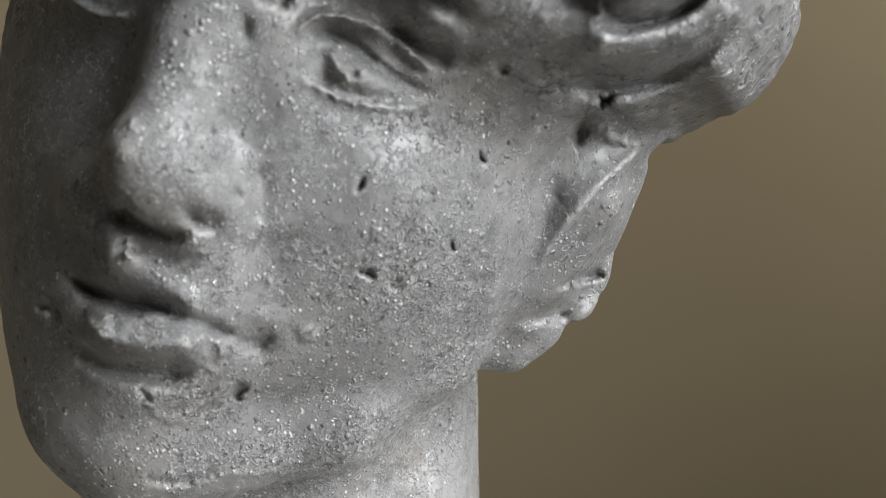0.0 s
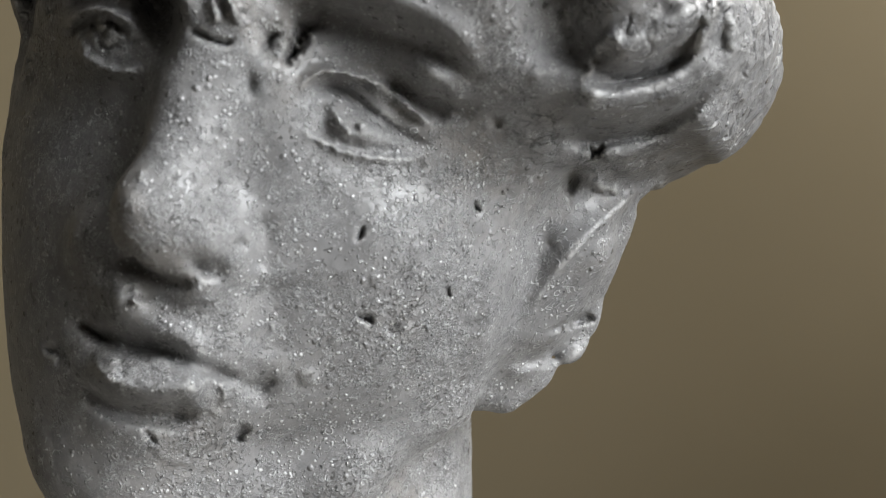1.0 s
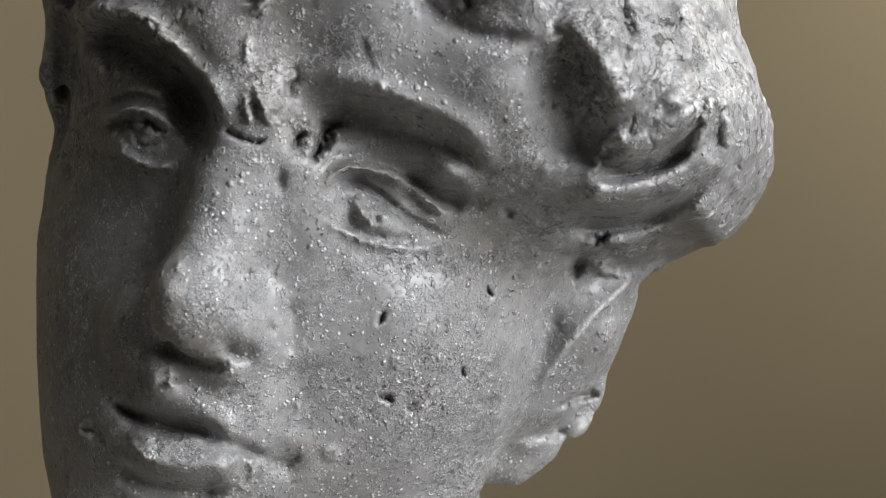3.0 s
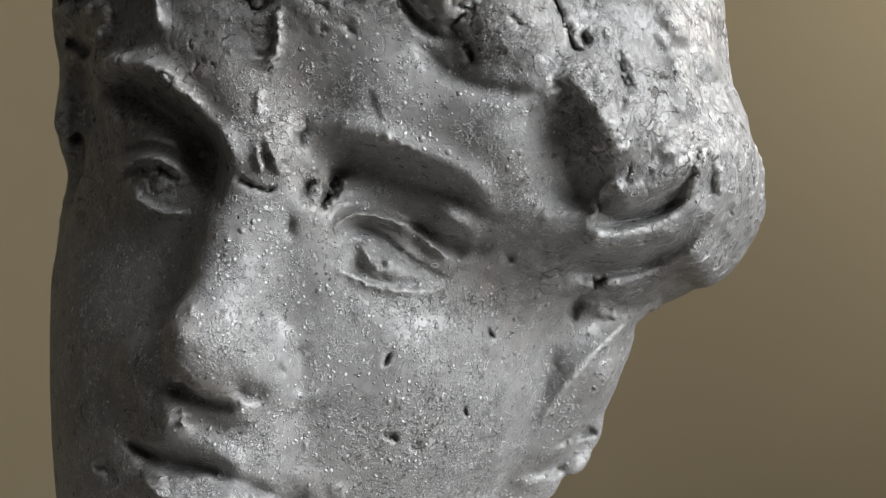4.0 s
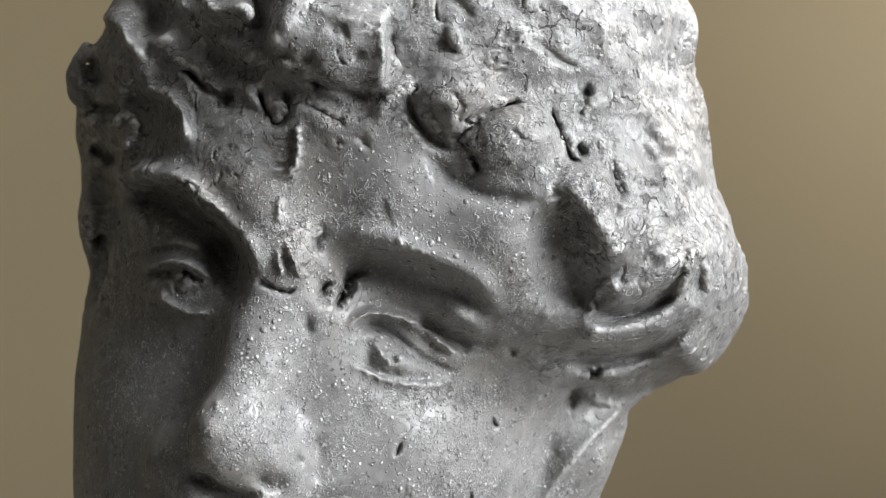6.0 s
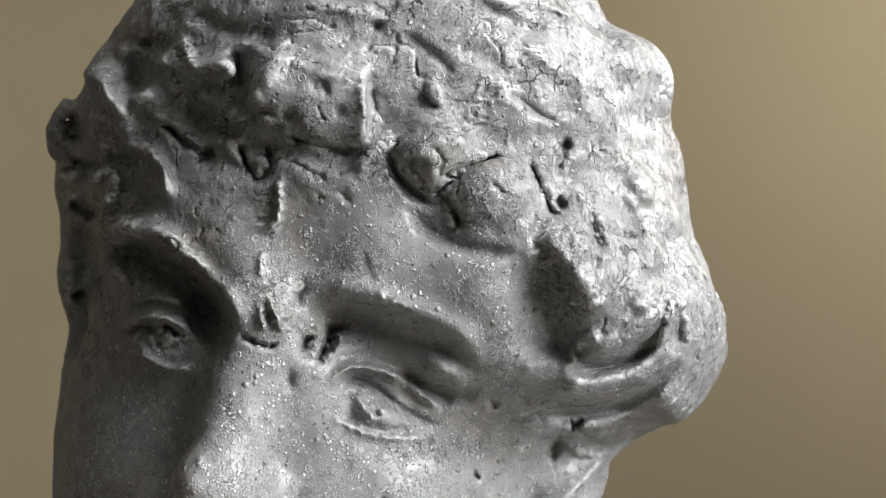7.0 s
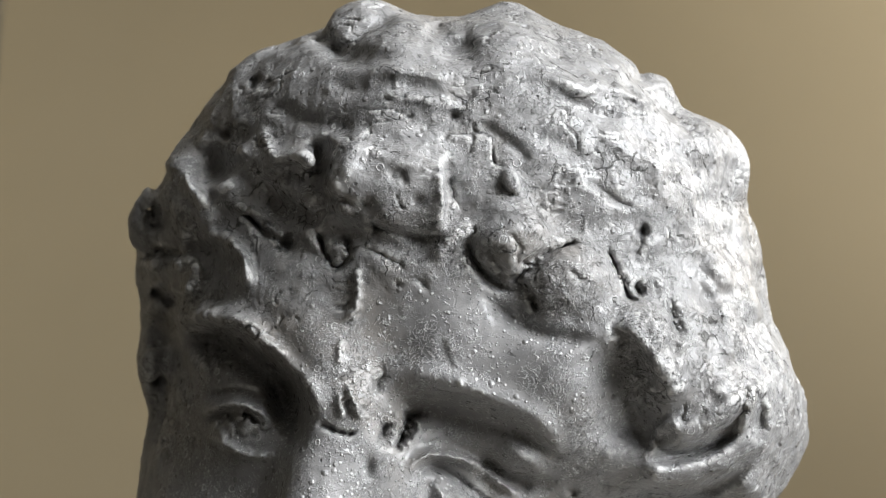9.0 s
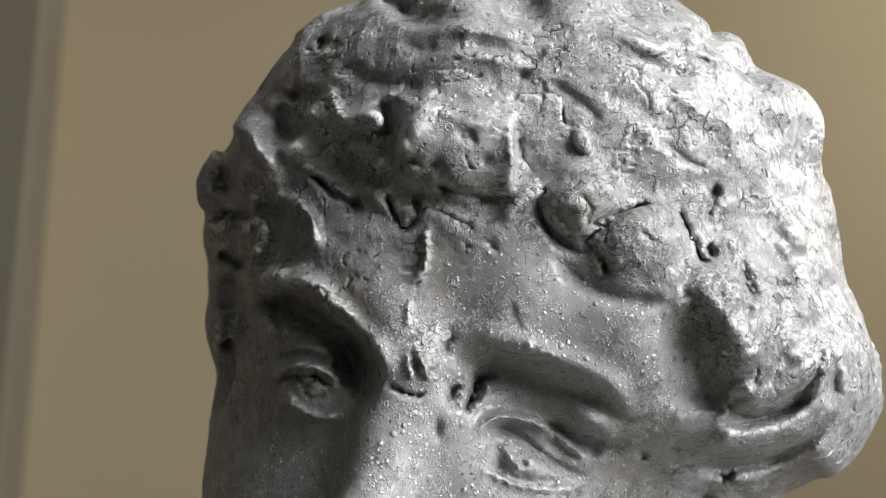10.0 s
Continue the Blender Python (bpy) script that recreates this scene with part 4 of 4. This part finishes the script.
# combed strands of the crown
ridge([(-56.2, 119.4), (-44.2, 115.7), (-28.4, 116.3), (-12.5, 112.2)], 380, 2.2, 0.72, reach=34)
ridge([(-56.5, 113.2), (-44.4, 110.3), (-28.5, 110.9), (-14.4, 107.8)], 378, 1.6, -0.83, reach=34)
ridge([(-70.5, 103.3), (-58.4, 99.6), (-44.6, 99.5), (-37.7, 94.0)], 381, 2.2, -0.99, reach=34)
ridge([(-37.9, 90.5), (-27.4, 88.8), (-19.1, 89.9)], 369, 1.4, -0.88, reach=34)
ridge([(-5.5, 109.4), (8.8, 114.3), (19.3, 112.2), (33.3, 104.5), (47.1, 95.1), (57.2, 82.4)], 382, 2, 0.88, reach=40)
ridge([(17.4, 106.9), (29.6, 101.1), (38.1, 93.8), (44.9, 88.2)], 379, 3, -0.88, reach=40)
ridge([(17.5, 109.6), (24.4, 104.9), (29.7, 102.0)], 379, 1, -0.99, reach=40)
ridge([(18.4, 81.0), (27.1, 77.2), (37.5, 71.6)], 377, 1.4, 0.77, reach=34)
ridge([(28.8, 75.4), (39.2, 71.6)], 379, 0.9, -0.77, reach=34)
ridge([(48.6, 89.8), (57.1, 78.9), (64.2, 74.9), (67.0, 80.1)], 398, 1.2, 0.77, reach=44)
ridge([(52.2, 89.6), (59.1, 84.9), (64.3, 79.3)], 397, 4, -1.1, reach=44)
ridge([(55.3, 78.9), (63.9, 68.0), (70.6, 59.0)], 401, 4, 0.99, reach=44)
ridge([(61.2, 49.0), (66.2, 42.0), (70.8, 33.3)], 394, 1.4, 0.83, reach=40)
ridge([(45.2, 118.9), (52.0, 112.3), (58.8, 101.2)], 417, 4, 0.88, reach=50)
swell(44.3, 111.1, 394, 4, -2.5, rz=3, reach=50)
swell(-14.4, 101.8, 374, 1.3, -2, reach=34)
swell(-44.0, 121.1, 383, 7, -2.4, rz=3, reach=40)
ridge([(-75.5, 110.5), (-72.0, 114.1)], 402, 1.1, -1.1, reach=34)
# outline of the hair, drawn in
swell(49.9, 109.8, 407, 14, -3, reach=60)
swell(41.1, 116.6, 395, 10, -2, reach=60)
swell(-110.9, 57.4, 437, 14, -3, reach=60)
swell(-110.0, 37.2, 456, 12, -2.5, reach=60)


def skin(d, lo, step):
    """The zero surface of the clay as points and quads, one point to each cell that it crosses."""
    inside = d < 0
    cells = tuple(c - 1 for c in d.shape)
    total = np.zeros(cells, np.int8)
    for i in (0, 1):
        for j in (0, 1):
            for k in (0, 1):
                total += inside[i:i + cells[0], j:j + cells[1], k:k + cells[2]]
    mixed = (total > 0) & (total < 8)
    ci, cj, ck = np.nonzero(mixed)
    number = np.full(cells, -1, np.int32)
    number[ci, cj, ck] = np.arange(len(ci))
    value = {(i, j, k): d[ci + i, cj + j, ck + k] for i in (0, 1) for j in (0, 1) for k in (0, 1)}
    place, hits = np.zeros((len(ci), 3)), np.zeros(len(ci))
    for axis in range(3):
        for m in (0, 1):
            for o in (0, 1):
                a = [m, o]
                a.insert(axis, 0)
                e = list(a)
                e[axis] = 1
                va, ve = value[tuple(a)], value[tuple(e)]
                cross = (va < 0) != (ve < 0)
                s = np.where(cross, va / np.where(cross, va - ve, 1), 0)
                at = np.array(a, float)[None].repeat(len(ci), 0)
                at[:, axis] = s
                place += at * cross[:, None]
                hits += cross
    place = (place / hits[:, None] + np.stack([ci, cj, ck], 1)) * step + lo
    quads = []
    for axis in range(3):
        first, second = [slice(None)] * 3, [slice(None)] * 3
        first[axis], second[axis] = slice(0, -1), slice(1, None)
        a, e = inside[tuple(first)], inside[tuple(second)]
        o1, o2 = [(1, 2), (2, 0), (0, 1)][axis]
        idx = np.stack(np.nonzero(a != e), 1)
        keep = (idx[:, o1] > 0) & (idx[:, o2] > 0) & (idx[:, o1] < cells[o1]) & (idx[:, o2] < cells[o2])
        idx = idx[keep]
        flip = a[tuple(idx.T)]
        ring = []
        for m, o in ((0, 0), (1, 0), (1, 1), (0, 1)):
            c = idx.copy()
            c[:, o1] -= 1 - m
            c[:, o2] -= 1 - o
            ring.append(number[tuple(c.T)])
        ring = np.stack(ring, 1)
        ring[~flip] = ring[~flip][:, ::-1]
        quads.append(ring)
    return place, np.concatenate(quads)


# the neck is cut level where it stands on the plinth
PITCH, EYE_Z, CUT = radians(11), 1450.0, 1345.0
gy, gz = GY[None, :, None], GZ[None, None, :]
clay = np.maximum(clay, np.float32(CUT - EYE_Z) - gy * math.sin(PITCH) - gz * math.cos(PITCH))
points, quads = skin(clay, LO, STEP)
pairs = np.concatenate([quads[:, [0, 1]], quads[:, [1, 2]], quads[:, [2, 3]], quads[:, [3, 0]]])
ends, others = np.concatenate([pairs[:, 0], pairs[:, 1]]), np.concatenate([pairs[:, 1], pairs[:, 0]])
share = np.bincount(ends, minlength=len(points))[:, None]


def smoothed(p, times):
    for _ in range(times):
        p = np.stack([np.bincount(ends, p[others, k], len(p)) for k in range(3)], 1) / share
    return p


points = smoothed(points, 1)

lattice = np.random.default_rng(7).random((48, 48, 48)).astype(np.float32)


def grain(p, size, stretch=(1, 1, 1), shift=0.0):
    """Smooth value noise from 0 to 1 over points in millimetres."""
    q = p / (np.array(stretch) * size) + shift
    i = np.floor(q).astype(int)
    s = q - i
    s = s * s * (3 - 2 * s)
    out = 0
    for a in (0, 1):
        for c in (0, 1):
            for e in (0, 1):
                w = (s[:, 0] if a else 1 - s[:, 0]) * (s[:, 1] if c else 1 - s[:, 1]) * (s[:, 2] if e else 1 - s[:, 2])
                out = out + w * lattice[(i[:, 0] + a) % 48, (i[:, 1] + c) % 48, (i[:, 2] + e) % 48]
    return out


me = bpy.data.meshes.new("statue_head")
me.vertices.add(len(points))
me.vertices.foreach_set("co", (points / 1000).astype(np.float32).ravel())
me.loops.add(quads.size)
me.loops.foreach_set("vertex_index", quads.astype(np.int32).ravel())
me.polygons.add(len(quads))
me.polygons.foreach_set("loop_start", np.arange(0, quads.size, 4, dtype=np.int32))
me.polygons.foreach_set("use_smooth", np.ones(len(quads), bool))
me.update(calc_edges=True)
normals = np.empty(len(points) * 3, np.float32)
me.vertex_normals.foreach_get("vector", normals)
normals = normals.reshape(-1, 3)

# rough tooled hair, smoother skin
u, v = points[:, 0] / points[:, 1] * 400, points[:, 2] / points[:, 1] * 400
lean = radians(15)
fu, fv = (u + 42) * math.cos(lean) + (v + 40) * math.sin(lean), -(u + 42) * math.sin(lean) + (v + 40) * math.cos(lean)
face = np.sqrt((fu / 68) ** 2 + (fv / np.where(fv > 0, 74, 110)) ** 2) + 0.10 * (grain(points, 14) - 0.5)
brow = np.sqrt(((u + 12) / 46) ** 2 + ((v - 14) / 36) ** 2) + 0.12 * (grain(points, 10, shift=8.8) - 0.5)
face = np.minimum(face, brow)
rough = np.clip((face - 0.98) / 0.10, 0, 1)
rough = np.where(v < -20, rough * np.clip((v + 44) / 24, 0.12, 1), rough)
rough = np.maximum(rough, np.clip((points[:, 1] - 470) / 15, 0, 1) * np.clip((v + 10) / 15, 0, 1))
rough *= 1 - 0.65 * np.exp(-(((u - 58) / 24) ** 2 + ((v + 12) / 20) ** 2) ** 2)  # combed side locks
big = grain(points, 11, shift=3.3)
lift = rough * (1.3 * (1 - 2 * np.abs(big - 0.5)) - 0.6 + 0.8 * (grain(points, 4.2, (1.7, 1, 0.8), 9.1) - 0.5))
gouge = np.abs(grain(points, 5.0, (1.5, 1, 0.7), 17.7) - 0.5)
lift -= rough * 1.3 * np.clip(1 - gouge / 0.035, 0, 1) * np.clip((grain(points, 9.0, shift=31.3) - 0.52) / 0.1, 0, 1)
lift += 0.40 * (grain(points, 8.5, shift=5.2) - 0.5) + 0.20 * (grain(points, 2.6, shift=1.4) - 0.5)
points = points + normals * lift[:, None]
me.vertices.foreach_set("co", (points / 1000).astype(np.float32).ravel())
# pale raised edges: worn paint, and edge highlights put into the colour
soft = smoothed(points, 4)
proud = ((points - soft) * normals).sum(1)
me.attributes.new("edge_pale", "FLOAT", "POINT").data.foreach_set("value", np.clip((proud - 0.09) / 0.13, 0, 1).astype(np.float32))
crusted = np.zeros(len(points))
for cu, cv, ru, rv, turn in ((-59, -101, 16, 9, -10), (-76, -84, 9, 6, -20), (-22, -114, 22, 7, 25), (7, -91, 9, 22, -20), (-7, -68, 24, 16, 0), (-62, -19, 4, 9, 0), (-62, -44, 10, 9, 0), (-55, -70, 9, 7, -25), (-85, -60, 8, 14, 0), (-47, -116, 26, 5, 0), (-51, 19, 8, 14, 0), (-34, 2, 6, 6, 0), (-80, 32, 16, 4, -25), (24, -3, 6, 12, 0), (1, -30, 20, 4, 0), (14, 46, 14, 10, 0), (-24, 62, 22, 12, 0), (43, 32, 10, 12, 0), (-95, 0, 8, 12, 0), (46, -28, 10, 4, 0)):
    c, e = math.cos(radians(turn)), math.sin(radians(turn))
    du, dv = u - cu, v - cv
    crusted = np.maximum(crusted, np.exp(-((du * c + dv * e) / ru) ** 2 - ((dv * c - du * e) / rv) ** 2))
crusted = np.clip(1.5 * crusted + 1.1 * (grain(points, 5.5, shift=12.6) - 0.5) - 0.3, 0, 1)
me.attributes.new("crusted", "FLOAT", "POINT").data.foreach_set("value", crusted.astype(np.float32))
me.attributes.new("tooled", "FLOAT", "POINT").data.foreach_set("value", rough.astype(np.float32))
me.update()
me.validate()
me.materials.append(stone)
head = new("statue_head", me)
head.matrix_world = pose(0, 0, EYE_Z / 1000, 11, 0, 0)
tagged(head, "grey weathered plaster statue head with tousled curled hair", "statue")

# ---- plinth ----
bm = bmesh.new()
px, py, top = -0.048, 0.50, CUT / 1000
rings = ((0.20, 0.0), (0.20, 0.10), (0.185, 0.115), (0.17, 0.125), (0.17, top - 0.09), (0.18, top - 0.08), (0.195, top - 0.06), (0.20, top - 0.05), (0.20, top - 0.004), (0.196, top))
loops = [[bm.verts.new((px + r * a, py + r * c, z)) for a, c in ((-1, -1), (1, -1), (1, 1), (-1, 1))] for r, z in rings]
for low, high in zip(loops, loops[1:]):
    for i in range(4):
        bm.faces.new((low[i], low[(i + 1) % 4], high[(i + 1) % 4], high[i]))
bm.faces.new(loops[-1])
bm.faces.new(loops[0][::-1])
me = bpy.data.meshes.new("plinth")
bm.to_mesh(me)
bm.free()
me.materials.append(plinth_paint)
tagged(new("plinth", me), "plain square plinth with a moulded cap under the head", "plinth")
